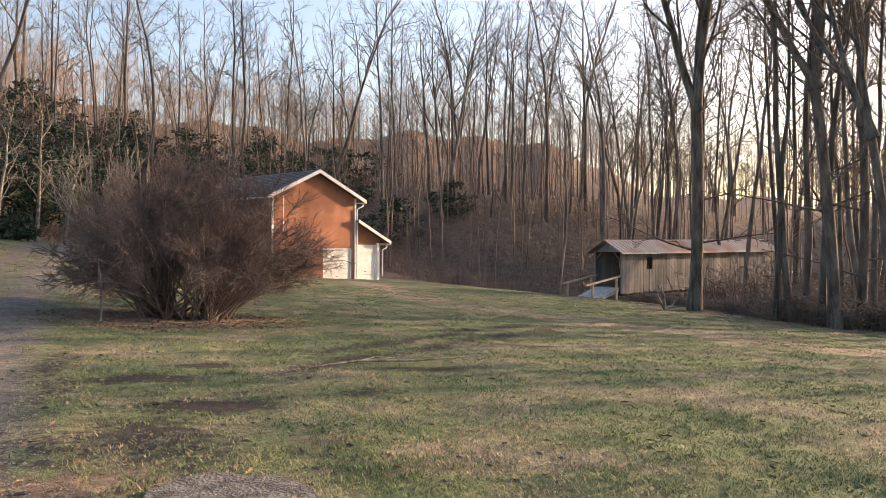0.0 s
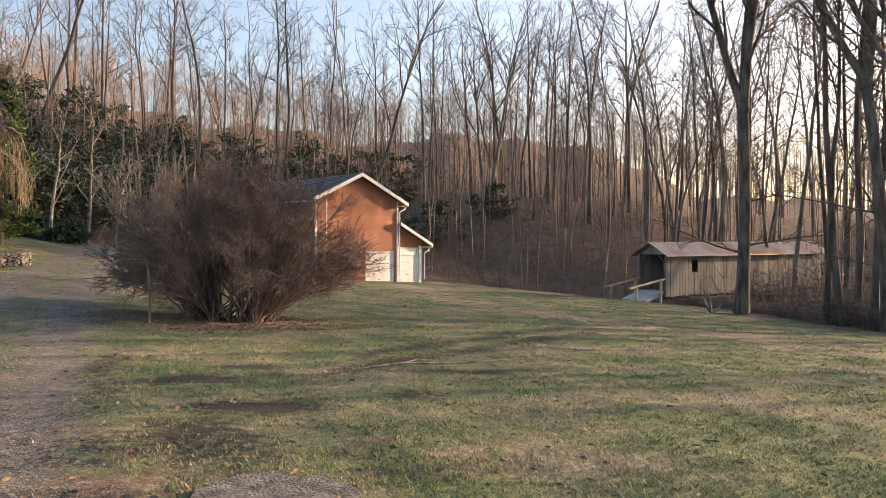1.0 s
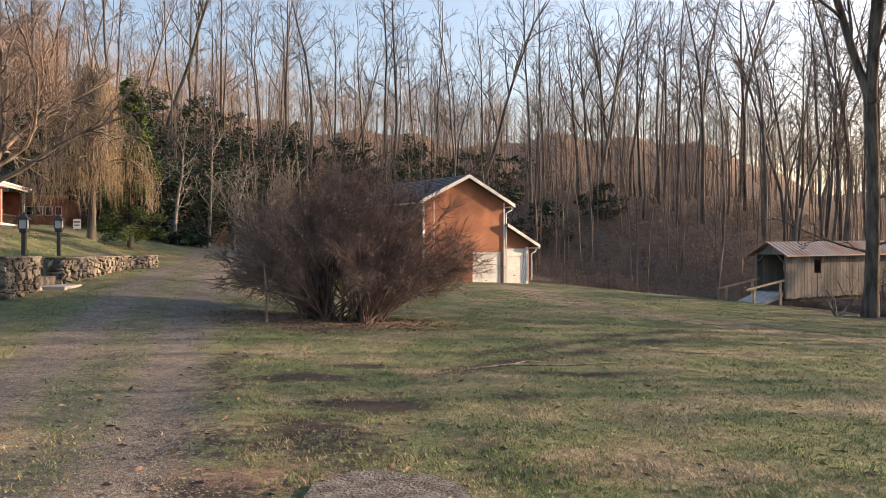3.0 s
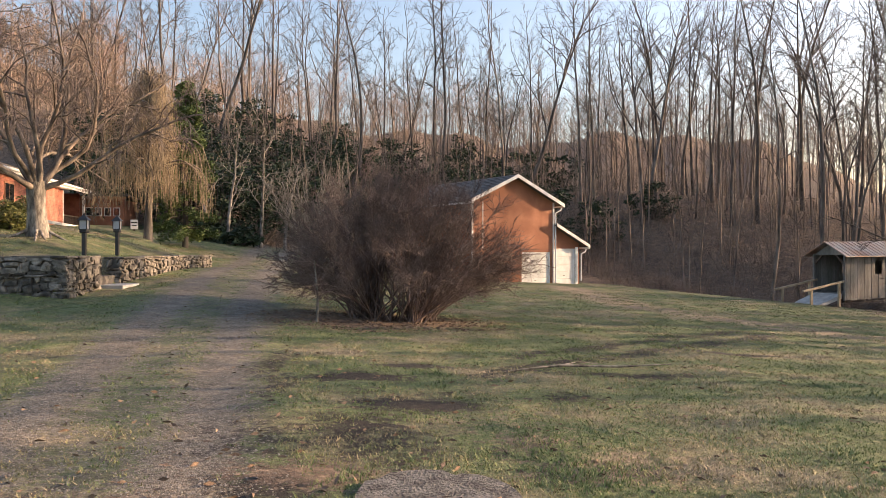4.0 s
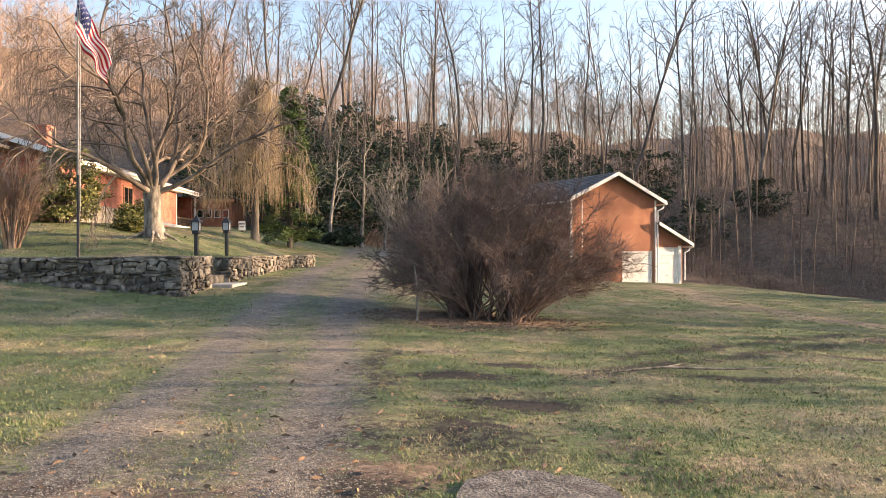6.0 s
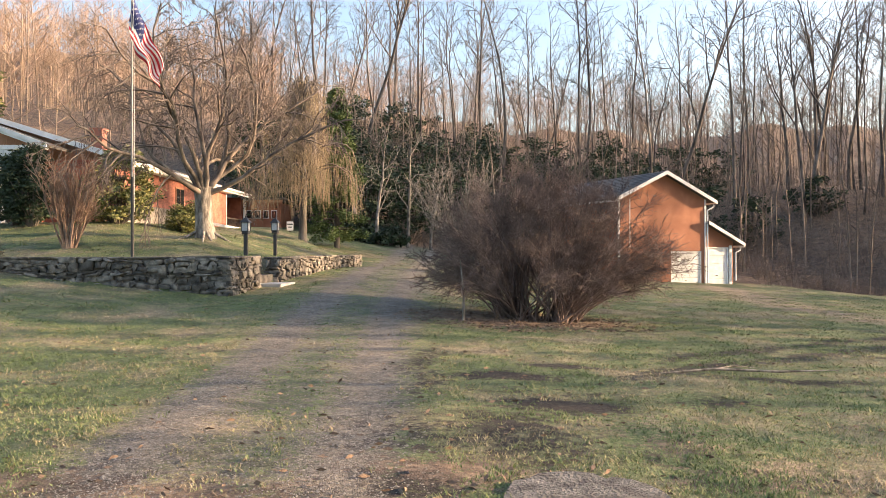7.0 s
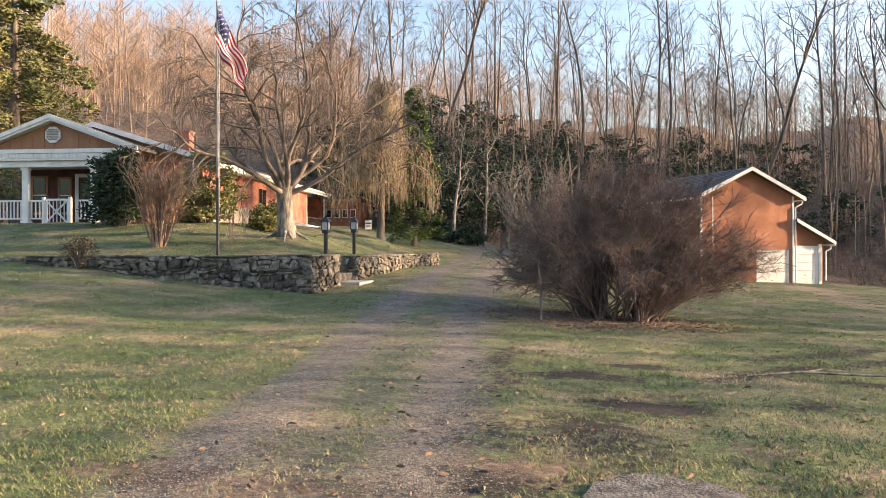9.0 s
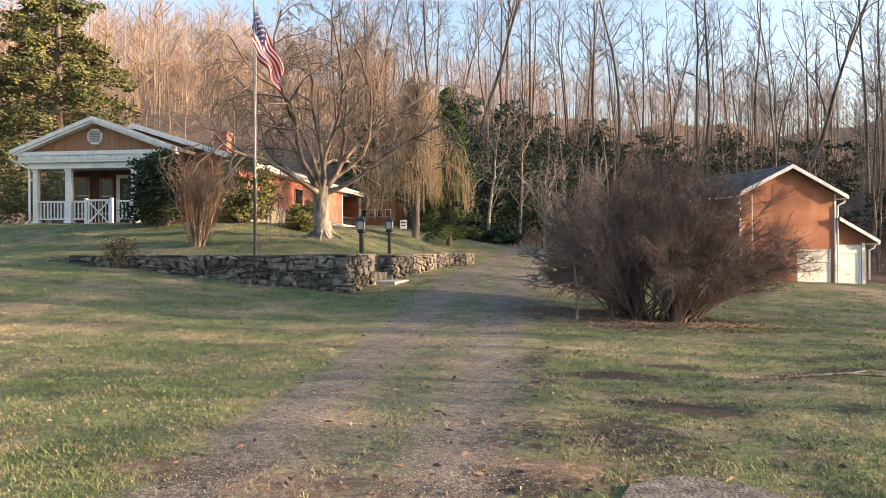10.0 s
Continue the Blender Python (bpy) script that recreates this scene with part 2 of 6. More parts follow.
def bumps(x, y):
    return (0.022 * np.sin(1.9 * x + 0.8 * y) * np.sin(1.3 * y - 0.7 * x) + 0.012 * np.sin(4.1 * x - 2.2 * y + 1) * np.sin(3.3 * y + 1.7 * x)) * sstep(200, 60, np.hypot(x, y))


def build_ground():
    az = np.radians(np.concatenate([np.arange(-62, 62, 0.34), np.arange(62, 298, 3.0)]))
    rr = np.concatenate([[0.001, 1.0, 2.0, 2.8], 3.2 * 1.0135 ** np.arange(232), 3.2 * 1.0135 ** 232 * 1.09 ** np.arange(1, 35)])
    A, Rr = np.meshgrid(az, rr)
    x, y = Rr * np.sin(A), Rr * np.cos(A)
    z = ground(x, y) + bumps(x, y)
    na, nr = len(az), len(rr)
    v = np.stack([x, y, z], -1).reshape(-1, 3)
    i = np.arange(nr - 1)[:, None] * na
    a, b = np.arange(na)[None], (np.arange(na)[None] + 1) % na
    f = np.stack([i + a, i + b, i + na + b, i + na + a], -1).reshape(-1, 4)[:, ::-1]
    me = quad_mesh("ground", v, f, GROUND, True)
    # surface kinds: gravel drive, bare soil, woodland litter
    X, Y = v[:, 0], v[:, 1]
    off = (X - drive_x(Y))
    half = 1.35 + 0.02 * np.clip(Y - 8, 0, 12)
    wob = 0.15 * np.sin(1.1 * Y) + 0.1 * np.sin(2.7 * Y + 1)
    gravel = sstep(half + 0.35, half - 0.25, np.abs(off + 0.3 * wob)) * sstep(75, 55, Y)
    rut = np.maximum(np.exp(-((off - 0.78) / 0.30) ** 2), np.exp(-((off + 0.85) / 0.30) ** 2))
    grav = np.clip(gravel * (0.45 + 0.6 * rut), 0, 1)
    soil = np.zeros_like(X)
    for cx, cy, rx, ry, w in SOIL:
        soil = np.maximum(soil, 1.25 * w * np.exp(-(((X - cx) / rx) ** 2 + ((Y - cy) / ry) ** 2)))
    side = np.exp(-((Y - (9.4 + 1.02 * (X - 0.3))) / 0.5) ** 2) * sstep(0.0, 1.5, X) * sstep(10, 8, X)
    side2 = np.exp(-((Y - (11.2 + 1.05 * (X - 1.0))) / 0.45) ** 2) * sstep(0.6, 2.5, X) * sstep(9.5, 7, X)
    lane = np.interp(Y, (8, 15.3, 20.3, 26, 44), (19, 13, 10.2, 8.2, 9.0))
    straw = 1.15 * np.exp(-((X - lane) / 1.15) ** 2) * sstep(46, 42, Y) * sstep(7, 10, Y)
    # straw patches and painted-in sun streaks join the dry lane
    for cx, cy, rx, ry, w in STRAW_SUN:
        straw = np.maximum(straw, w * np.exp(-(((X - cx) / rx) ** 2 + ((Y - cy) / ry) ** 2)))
    soil = np.maximum(soil, 0.82 * np.maximum(side, side2))
    rad, azd = np.hypot(X, Y), np.degrees(np.arctan2(X, Y))
    edge = 55 - 29 * sstep(14, 44, azd) + 6 * sstep(-8, -30, azd) + 1.2 * np.sin(azd * 1.7)
    litter = sstep(edge - 2, edge + 2.5, rad)
    under = 0.95 * np.exp(-((((X + 0.6) / 2.7) ** 2 + ((Y - 17.2) / 2.1) ** 2) ** 2))
    litter = np.maximum(litter, under)
    for cx, cy, rx, ry in ((1.4, 5.65, 0.75, 0.4), (-0.55, 5.6, 0.8, 0.4), (-2.2, 4.8, 1.0, 0.35), (-3.5, 5.0, 0.6, 0.3), (1.1, 6.5, 0.4, 0.3)):
        litter = np.maximum(litter, 0.85 * np.exp(-(((X - cx) / rx) ** 2 + ((Y - cy) / ry) ** 2)))
    col = me.color_attributes.new("kind", "FLOAT_COLOR", "POINT")
    soil = np.clip(soil, 0, 1)
    col.data.foreach_set("color", np.stack([grav, soil, litter, np.ones_like(X)], -1).astype(np.float32).ravel())
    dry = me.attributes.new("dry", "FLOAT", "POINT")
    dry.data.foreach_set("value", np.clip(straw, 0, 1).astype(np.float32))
    ob = new("ground", me)
    tagged(ob, "winter lawn with gravel drive and leaf litter", "ground", kind="structure")


SOIL = [(-0.9, 6.7, 1.0, 1.1, 0.42), (0.1, 8.9, 1.3, 0.5, 0.36), (-0.4, 9.9, 0.75, 0.28, 1.0), (0.3, 10.9, 0.6, 0.28, 1.0), (0.25, 8.2, 0.8, 0.5, 0.9), (-0.35, 7.2, 0.6, 0.6, 0.7),
        (-0.1, 6.4, 0.9, 0.9, 0.5), (-1.3, 9.3, 0.3, 1.5, 0.5), (-1.6, 11.2, 0.3, 2.0, 0.55), (-0.75, 5.4, 0.5, 0.7, 0.8), (3.0, 10.6, 1.5, 0.25, 0.7),
        (-2.8, 4.9, 0.9, 0.4, 0.6), (1.9, 8.6, 0.6, 0.4, 0.5), (5.9, 13.6, 1.2, 0.25, 0.8), (-5.0, 11.5, 0.5, 0.3, 0.35)]

# dry straw patches; the long lawn streaks also paint in bands of sunlight
STRAW_SUN = [(5.5, 22.0, 3.0, 0.7, 0.6), (-9.5, 13.0, 1.6, 0.4, 0.5), (1.9, 5.9, 0.8, 0.5, 0.8), (-2.3, 5.0, 1.4, 0.5, 0.7), (-0.4, 5.9, 0.5, 0.5, 0.7), (-11, 15.5, 2, 0.5, 0.4), (0.6, 7.6, 2.2, 1.6, 0.45), (3.0, 8.0, 1.4, 0.8, 0.4), (-2.6, 24, 1.2, 2.5, 0.6)]


def ground_material():
    m = bpy.data.materials.new("ground_cover")
    m.use_nodes = True
    n, l = m.node_tree.nodes, m.node_tree.links
    p = n["Principled BSDF"]
    p.inputs["Roughness"].default_value = 0.95
    geo = n.new("ShaderNodeNewGeometry")

    def tex(scale, detail=5, rough=0.6):
        t = n.new("ShaderNodeTexNoise")
        t.inputs["Scale"].default_value, t.inputs["Detail"].default_value, t.inputs["Roughness"].default_value = scale, detail, rough
        l.new(geo.outputs["Position"], t.inputs["Vector"])
        return t.outputs["Fac"]

    def ramp(src, *stops):
        r = n.new("ShaderNodeValToRGB")
        e = r.color_ramp.elements
        e[0].position, e[0].color = stops[0][0], (*stops[0][1], 1)
        e[1].position, e[1].color = stops[-1][0], (*stops[-1][1], 1)
        for pos, c in stops[1:-1]:
            e.new(pos).color = (*c, 1)
        l.new(src, r.inputs[0])
        return r.outputs[0]

    def mix(f, a, b, kind="MIX"):
        x = n.new("ShaderNodeMixRGB")
        x.blend_type = kind
        for i, s in enumerate((f, a, b)):
            if isinstance(s, float):
                x.inputs[i].default_value = s
            else:
                l.new(s, x.inputs[i])
        return x.outputs[0]

    def math_node(op, a, b):
        x = n.new("ShaderNodeMath")
        x.operation, x.use_clamp = op, True
        for i, s in enumerate((a, b)):
            if isinstance(s, (int, float)):
                x.inputs[i].default_value = s
            else:
                l.new(s, x.inputs[i])
        return x.outputs[0]

    att = n.new("ShaderNodeVertexColor")
    att.layer_name = "kind"
    sep = n.new("ShaderNodeSeparateColor")
    l.new(att.outputs[0], sep.inputs[0])
    green = ramp(tex(38, 6, 0.75), (0.3, (0.05, 0.082, 0.028)), (0.5, (0.115, 0.152, 0.058)), (0.72, (0.24, 0.24, 0.118)))
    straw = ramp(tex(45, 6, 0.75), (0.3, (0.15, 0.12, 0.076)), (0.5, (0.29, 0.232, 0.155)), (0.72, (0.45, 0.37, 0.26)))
    patch = ramp(tex(0.55, 8, 0.62), (0.47, (0, 0, 0)), (0.70, (1, 1, 1)))
    grass = mix(patch, green, straw)
    dirt = ramp(tex(14, 7, 0.7), (0.3, (0.009, 0.007, 0.006)), (0.55, (0.024, 0.018, 0.015)), (0.75, (0.08, 0.06, 0.046)))
    stones = n.new("ShaderNodeTexVoronoi")
    stones.inputs["Scale"].default_value = 48
    l.new(geo.outputs["Position"], stones.inputs["Vector"])
    grit = ramp(stones.outputs["Color"], (0.1, (0.06, 0.053, 0.045)), (0.5, (0.17, 0.152, 0.13)), (0.9, (0.36, 0.33, 0.29)))
    grit = mix(0.5, grit, ramp(tex(3, 6), (0.35, (0.085, 0.073, 0.058)), (0.65, (0.25, 0.222, 0.182))))
    grit = mix(ramp(tex(7, 9, 0.85), (0.5, (0, 0, 0)), (0.66, (0.75, 0.75, 0.75))), grit, straw)
    leaf = n.new("ShaderNodeTexVoronoi")
    leaf.inputs["Scale"].default_value = 11
    l.new(geo.outputs["Position"], leaf.inputs["Vector"])
    leaves = ramp(leaf.outputs["Color"], (0.1, (0.085, 0.058, 0.042)), (0.5, (0.18, 0.125, 0.088)), (0.9, (0.31, 0.235, 0.17)))
    leaves = mix(0.4, leaves, ramp(tex(0.6, 6), (0.35, (0.09, 0.065, 0.05)), (0.65, (0.24, 0.17, 0.12))))
    speckle = ramp(tex(16, 8, 0.85), (0.32, (0.28, 0.28, 0.28)), (0.5, (0.92, 0.92, 0.92)), (0.66, (1.7, 1.64, 1.54)))
    drift = ramp(tex(1.7, 6, 0.7), (0.34, (0.54, 0.56, 0.55)), (0.5, (0.90, 0.90, 0.90)), (0.68, (1.34, 1.30, 1.22)))
    ragged = tex(6.5, 9, 0.85)

    def torn(source):
        w = n.new("ShaderNodeMath")
        w.operation = "MULTIPLY_ADD"
        w.inputs[1].default_value, w.inputs[2].default_value = 3.6, -1.8
        l.new(ragged, w.inputs[0])
        s = n.new("ShaderNodeMath")
        l.new(w.outputs[0], s.inputs[0])
        l.new(source, s.inputs[1])
        r = n.new("ShaderNodeMapRange")
        r.inputs[1].default_value, r.inputs[2].default_value = 0.30, 0.70
        l.new(s.outputs[0], r.inputs[0])
        return r.outputs[0]

    # dry grass, with the painted sun streaks in the same straw colour
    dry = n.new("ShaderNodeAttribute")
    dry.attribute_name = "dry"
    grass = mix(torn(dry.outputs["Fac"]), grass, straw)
    c = mix(torn(sep.outputs[0]), grass, grit)
    c = mix(torn(sep.outputs[1]), c, dirt)
    c = mix(torn(sep.outputs[2]), c, leaves)
    c = mix(1.0, c, speckle, "MULTIPLY")
    c = mix(1.0, c, drift, "MULTIPLY")
    l.new(c, p.inputs["Base Color"])
    bp = n.new("ShaderNodeBump")
    bp.inputs["Strength"].default_value, bp.inputs["Distance"].default_value = 1.0, 0.05
    l.new(mix(0.5, tex(60, 5), tex(9, 6)), bp.inputs["Height"])
    l.new(bp.outputs[0], p.inputs["Normal"])
    return m


GROUND = ground_material()
build_ground()

# ---- barn ----


def panel_door(name, parent, x0, x1, z0, z1, y, rows, material):
    """An overhead door of horizontal sections in a flat frame."""
    d = part(name, boxes((x0, y + 0.05, z0, x1, y + 0.08, z1)), material, parent, "white sectional garage door")
    h = (z1 - z0) / rows
    for i in range(rows):
        bm = boxes((x0 + 0.01, y + 0.015, z0 + i * h + 0.012, x1 - 0.01, y + 0.05, z0 + (i + 1) * h - 0.012), bevel=0.008)
        part("door_section", bm, material, d)
    part("frame", boxes((x0 - 0.1, y - 0.025, z0, x0, y + 0.06, z1 + 0.1), (x1, y - 0.025, z0, x1 + 0.1, y + 0.06, z1 + 0.1),
                        (x0, y - 0.025, z1, x1, y + 0.06, z1 + 0.1)), WHITE, d, "white door frame")
    part("handle", boxes(((x0 + x1) / 2 - 0.07, y - 0.01, z0 + h * 1.4, (x0 + x1) / 2 + 0.07, y + 0.02, z0 + h * 1.4 + 0.04)), BLACK, d)
    return d


def roof_slab(bm, x0, z0, x1, z1, y0, y1, thick):
    """A sloping slab between two eave lines that run along y."""
    n = Vector((-(z1 - z0), 0, x1 - x0)).normalized() * thick
    if n.z < 0:
        n = -n
    return prism(bm, [(x0, z0), (x1, z1), (x1 + n.x, z1 + n.z), (x0 + n.x, z0 + n.z)], "y", y0, y1)


def shingle_rows(parent, x0, z0, x1, z1, y0, y1, step=0.28):
    """Overlapping shingle courses on a slope, joined as one covering."""
    bm = bmesh.new()
    length = math.hypot(x1 - x0, z1 - z0)
    rows = max(2, int(length / step))
    nx, nz = -(z1 - z0) / length, (x1 - x0) / length
    if nz < 0:
        nx, nz = -nx, -nz
    for i in range(rows):
        a, b = i / rows, (i + 1.12) / rows
        b = min(b, 1.0)
        pa, pb = (x0 + (x1 - x0) * a, z0 + (z1 - z0) * a), (x0 + (x1 - x0) * b, z0 + (z1 - z0) * b)
        o = [(pa[0] + nx * 0.022, pa[1] + nz * 0.022), (pb[0] + nx * 0.004, pb[1] + nz * 0.004), (pb[0], pb[1]), (pa[0], pa[1])]
        prism(bm, o, "y", y0 + 0.01 * (i % 2), y1 - 0.01 * (i % 2))
    return part("shingles", bm, SHINGLE, parent)


def build_barn():
    t = thing("barn", pose(4.35, 45.79, 0, 0, 0, 27.57), "rust-brown two-storey barn with white trim and garage doors", "barn")
    W, L, B, E, P = 5.9, 9.6, -1.4, 4.38, 5.78
    bm = bmesh.new()
    prism(bm, [(0, B), (3.5, B), (3.5, 1.40), (5.6, 1.40), (5.6, B), (W, B), (W, E), (W / 2, P), (0, E)], "y", 0.0, 0.2)
    part("front_wall", bm, STUCCO, t, "rust-brown painted gable wall")
    part("left_wall", boxes((0, 0.2, B, 0.2, L, E)), STUCCO, t)
    part("right_wall", boxes((W - 0.2, 0.2, B, W, L, E)), STUCCO, t)
    bm = boxes((0.2, L - 0.2, B, W - 0.2, L, E))
    prism(bm, [(0.2, E), (W - 0.2, E), (W / 2, P)], "y", L - 0.2, L)
    part("back_wall", bm, STUCCO, t)
    part("floor", boxes((0.2, 0.2, -0.85, W - 0.2, L - 0.2, -0.73)), CONCRETE, t)
    s = (P - E) / (W / 2)
    for name, x0, x1 in (("roof_slope", -0.5, W / 2), ("roof_slope", W + 0.5, W / 2)):
        bm = bmesh.new()
        roof_slab(bm, x0, E - 0.5 * s + 0.02, x1, P + 0.02, -0.4, L + 0.35, 0.12)
        r = part(name, bm, SHINGLE, t, "dark grey shingle roof")
        shingle_rows(r, x0, E - 0.5 * s + 0.15, x1, P + 0.155, -0.4, L + 0.35)
        bm = bmesh.new()
        prism(bm, [(x0, E - 0.5 * s - 0.04), (x1, P - 0.04), (x1, P + 0.165), (x0, E - 0.5 * s + 0.165)], "y", -0.45, -0.4)
        part("bargeboard", bm, WHITE, t, "white bargeboard")
        g = x0 - 0.06 if x0 < 0 else x0 - 0.05
        part("gutter", boxes((g, -0.42, E - 0.5 * s - 0.02, g + 0.11, L + 0.3, E - 0.5 * s + 0.1), bevel=0.03), WHITE, t, "white gutter")
    for x in (-0.03, W - 0.09):
        part("corner_board", boxes((x, -0.025, B + 0.7, x + 0.12, -0.002, E)), WHITE, t, "white corner board")
    for x, top in ((-0.2, E - 0.25), (W + 0.2, E - 0.3)):
        tb = Tubes()
        e = -0.5 if x < 0 else W + 0.5
        inner = -0.07 if x < 0 else W + 0.06
        tb.add([(e, -0.1, E - 0.28), (e, -0.1, E - 0.4), (inner, -0.1, E - 0.62), (inner, -0.1, 1.0), (inner, -0.1, -0.45)], [0.045] * 5, 8)
        d = new("downspout", tb.mesh("downspout", WHITE))
        d.parent = t
        tagged(d, "white downspout")
    part("vent_strip", boxes((0.72, -0.02, 1.6, 0.77, -0.003, 4.3)), WHITE, t, "thin white conduit")
    panel_door("garage_door", t, 3.55, 5.52, -0.74, 1.38, 0.03, 7, DOOR_WHITE)
    # lean-to bay
    a = W
    bm = boxes((a + 0.004, 0.1, B, a + 0.12, 0.3, 2.9), (a + 1.78, 0.1, B, a + 2.05, 0.3, 1.95), (a + 0.12, 0.1, 1.62, a + 1.78, 0.3, 1.95), (a + 0.12, 0.1, B, a + 1.78, 0.3, -0.68))
    prism(bm, [(a + 0.12, 1.95), (a + 2.05, 1.95), (a + 0.12, 2.93)], "y", 0.1, 0.3)
    part("lean_to_wall", bm, STUCCO, t, "rust-brown lean-to front")
    part("lean_to_side", boxes((a + 1.85, 0.3, B, a + 2.05, L - 2, 1.95)), STUCCO, t)
    bm = bmesh.new()
    roof_slab(bm, a + 0.004, 3.0, a + 2.55, 1.72, -0.3, L - 1.8, 0.1)
    r = part("lean_to_roof", bm, SHINGLE, t)
    shingle_rows(r, a + 2.55, 1.835, a + 0.01, 3.115, -0.3, L - 1.8)
    bm = bmesh.new()
    prism(bm, [(a + 0.004, 2.95), (a + 2.58, 1.67), (a + 2.58, 1.86), (a + 0.004, 3.14)], "y", -0.35, -0.3)
    part("bargeboard", bm, WHITE, t, "white bargeboard")
    part("gutter", boxes((a + 2.5, -0.3, 1.6, a + 2.6, L - 1.8, 1.71), bevel=0.025), WHITE, t)
    tb = Tubes()
    tb.add([(a + 2.5, -0.05, 1.6), (a + 2.45, -0.05, 1.45), (a + 2.12, -0.05, 1.3), (a + 2.12, -0.05, -0.35)], [0.045] * 4, 8)
    d = new("downspout", tb.mesh("downspout", WHITE))
    d.parent = t
    panel_door("garage_door", t, a + 0.17, a + 1.62, -0.68, 1.56, 0.13, 5, WHITE)
    part("door_post", boxes((a + 1.74, 0.06, -0.7, a + 1.95, 0.098, 1.72)), WHITE, t)
    part("apron", boxes((3.3, -1.6, -0.98, a + 2.2, -0.02, -0.76)), CONCRETE, t, "dark concrete apron")


build_barn()

# ---- covered footbridge ----


def build_bridge():
    t = thing("covered_bridge", pose(21.9, 38.16, 0, 0, 0, 19.2), "weathered grey board covered bridge with rusty tin roof", "bridge")
    L, W, Z0, Z1 = 14.6, 1.95, -0.92, 1.3

    def rise(u):
        return 0.021 * u
    holes = [(1.92, 2.39, 0.36, 1.02), (9.85, 10.3, 0.42, 1.1), (12.97, 13.2, 0.6, 1.1)]
    for side, y in (("near_wall", 0.0), ("far_wall", W)):
        w = part(side, boxes((0.02, y + 0.03, 0.1, L, y + 0.06, 0.2), (0.02, y + 0.03, 1.15, L, y + 0.06, 1.25)), WOOD_DARK, t)
        u, k = 0.0, 0
        while u < L - 0.02:
            wd = 0.24
            e = min(u + wd - 0.012, L)
            lo = Z0 + rise(u) + random.uniform(-0.03, 0.03)
            cuts = [h for h in holes if h[0] < e and h[1] > u]
            spans = [(lo, Z1 + rise(u) * 0.8)] if not cuts else [(lo, cuts[0][2]), (cuts[0][3], Z1 + rise(u) * 0.8)]
            for a, b in spans:
                part("board", boxes((u, y - 0.012 + random.uniform(-0.006, 0.006), a, e, y + 0.014, b)), WOOD_GREY, w)
            u += wd
            k += 1
    part("deck", boxes((-0.1, 0.02, Z0 + 0.22, L, W - 0.02, Z0 + 0.34)), WOOD_GREY, t)
    part("beam", boxes((0.0, 0.1, Z0 - 0.12, L, 0.3, Z0 + 0.22), (0.0, W - 0.3, Z0 - 0.12, L, W - 0.1, Z0 + 0.22)), WOOD_DARK, t)
    for y0, y1 in ((-0.32, W / 2), (W + 0.32, W / 2)):
        r = None
        for i in range(int((L + 0.6) / 0.3)):
            x = -0.4 + i * 0.3
            bm = bmesh.new()
            lift = rise(x) * 0.6
            z0, z1 = Z1 - 0.1 + lift, Z1 + 0.62 + lift
            prism(bm, [(y0, z0), (y1, z1), (y1, z1 + 0.03), (y0, z0 + 0.03)], "x", x, x + 0.3)
            prism(bm, [(y0, z0 + 0.03), (y1, z1 + 0.03), (y1, z1 + 0.06), (y0, z0 + 0.06)], "x", x, x + 0.04)
            o = part("roof_sheet", bm, TIN, t if r is None else r, "rusty ribbed tin roof" if r is None else "")
            r = r or o
    for y in (0.0, W - 0.1):
        part("portal_post", boxes((-0.1, y, Z0, 0.0, y + 0.1, Z1 + 0.05)), WOOD_GREY, t)
    bm = bmesh.new()
    prism(bm, [(0.1, Z1), (W - 0.1, Z1), (W / 2, Z1 + 0.55)], "x", -0.06, -0.01)
    part("portal_gable", bm, WOOD_GREY, t)
    for y0, y1 in ((0.1, 0.55), (W - 0.1, W - 0.55)):
        part("brace", beam(bmesh.new(), (-0.05, y0, Z1 - 0.45), (-0.05, y1, Z1 - 0.02), 0.08, 0.08), WOOD_DARK, t)
    # ramp with rails
    g = thing("bridge_ramp", pose(21.9, 38.16, 0, 0, 0, 19.2), "pale wooden ramp with tan handrails", "ramp")
    bm = bmesh.new()
    prism(bm, [(-0.12, Z0 + 0.32), (-2.4, -1.38), (-2.4, -1.5), (-0.12, Z0 + 0.1)], "y", 0.15, W - 0.15)
    part("ramp_deck", bm, PALE_SLAB, g)
    for y in (0.08, W - 0.08):
        bm = bmesh.new()
        beam(bm, (0.1, y, 0.05), (-2.7, y, -0.42), 0.1, 0.09)
        part("handrail", bm, WOOD_TAN, g, "tan lumber handrail")
        for x in (-0.4, -2.2):
            bm = boxes((x - 0.05, y - 0.05, -1.6, x + 0.05, y + 0.05, 0.0 + (x + 0.2) * 0.17))
            part("rail_post", bm, WOOD_TAN, g)
    k = thing("bridge_landing", pose(21.9, 38.16, 0, 0, 0, 19.2), "pale plank landing past the bridge", "landing")
    part("planks", boxes((L + 0.05, 0.2, -0.05, L + 3.0, W - 0.2, 0.08)), PALE_SLAB, k)
    part("post", boxes((L + 2.8, 0.3, -3.0, L + 2.95, 0.45, -0.05)), WOOD_DARK, k)


build_bridge()

# ---- house ----
HM = pose(-24.36, 27.85, 2.6, 0, 0, 7)


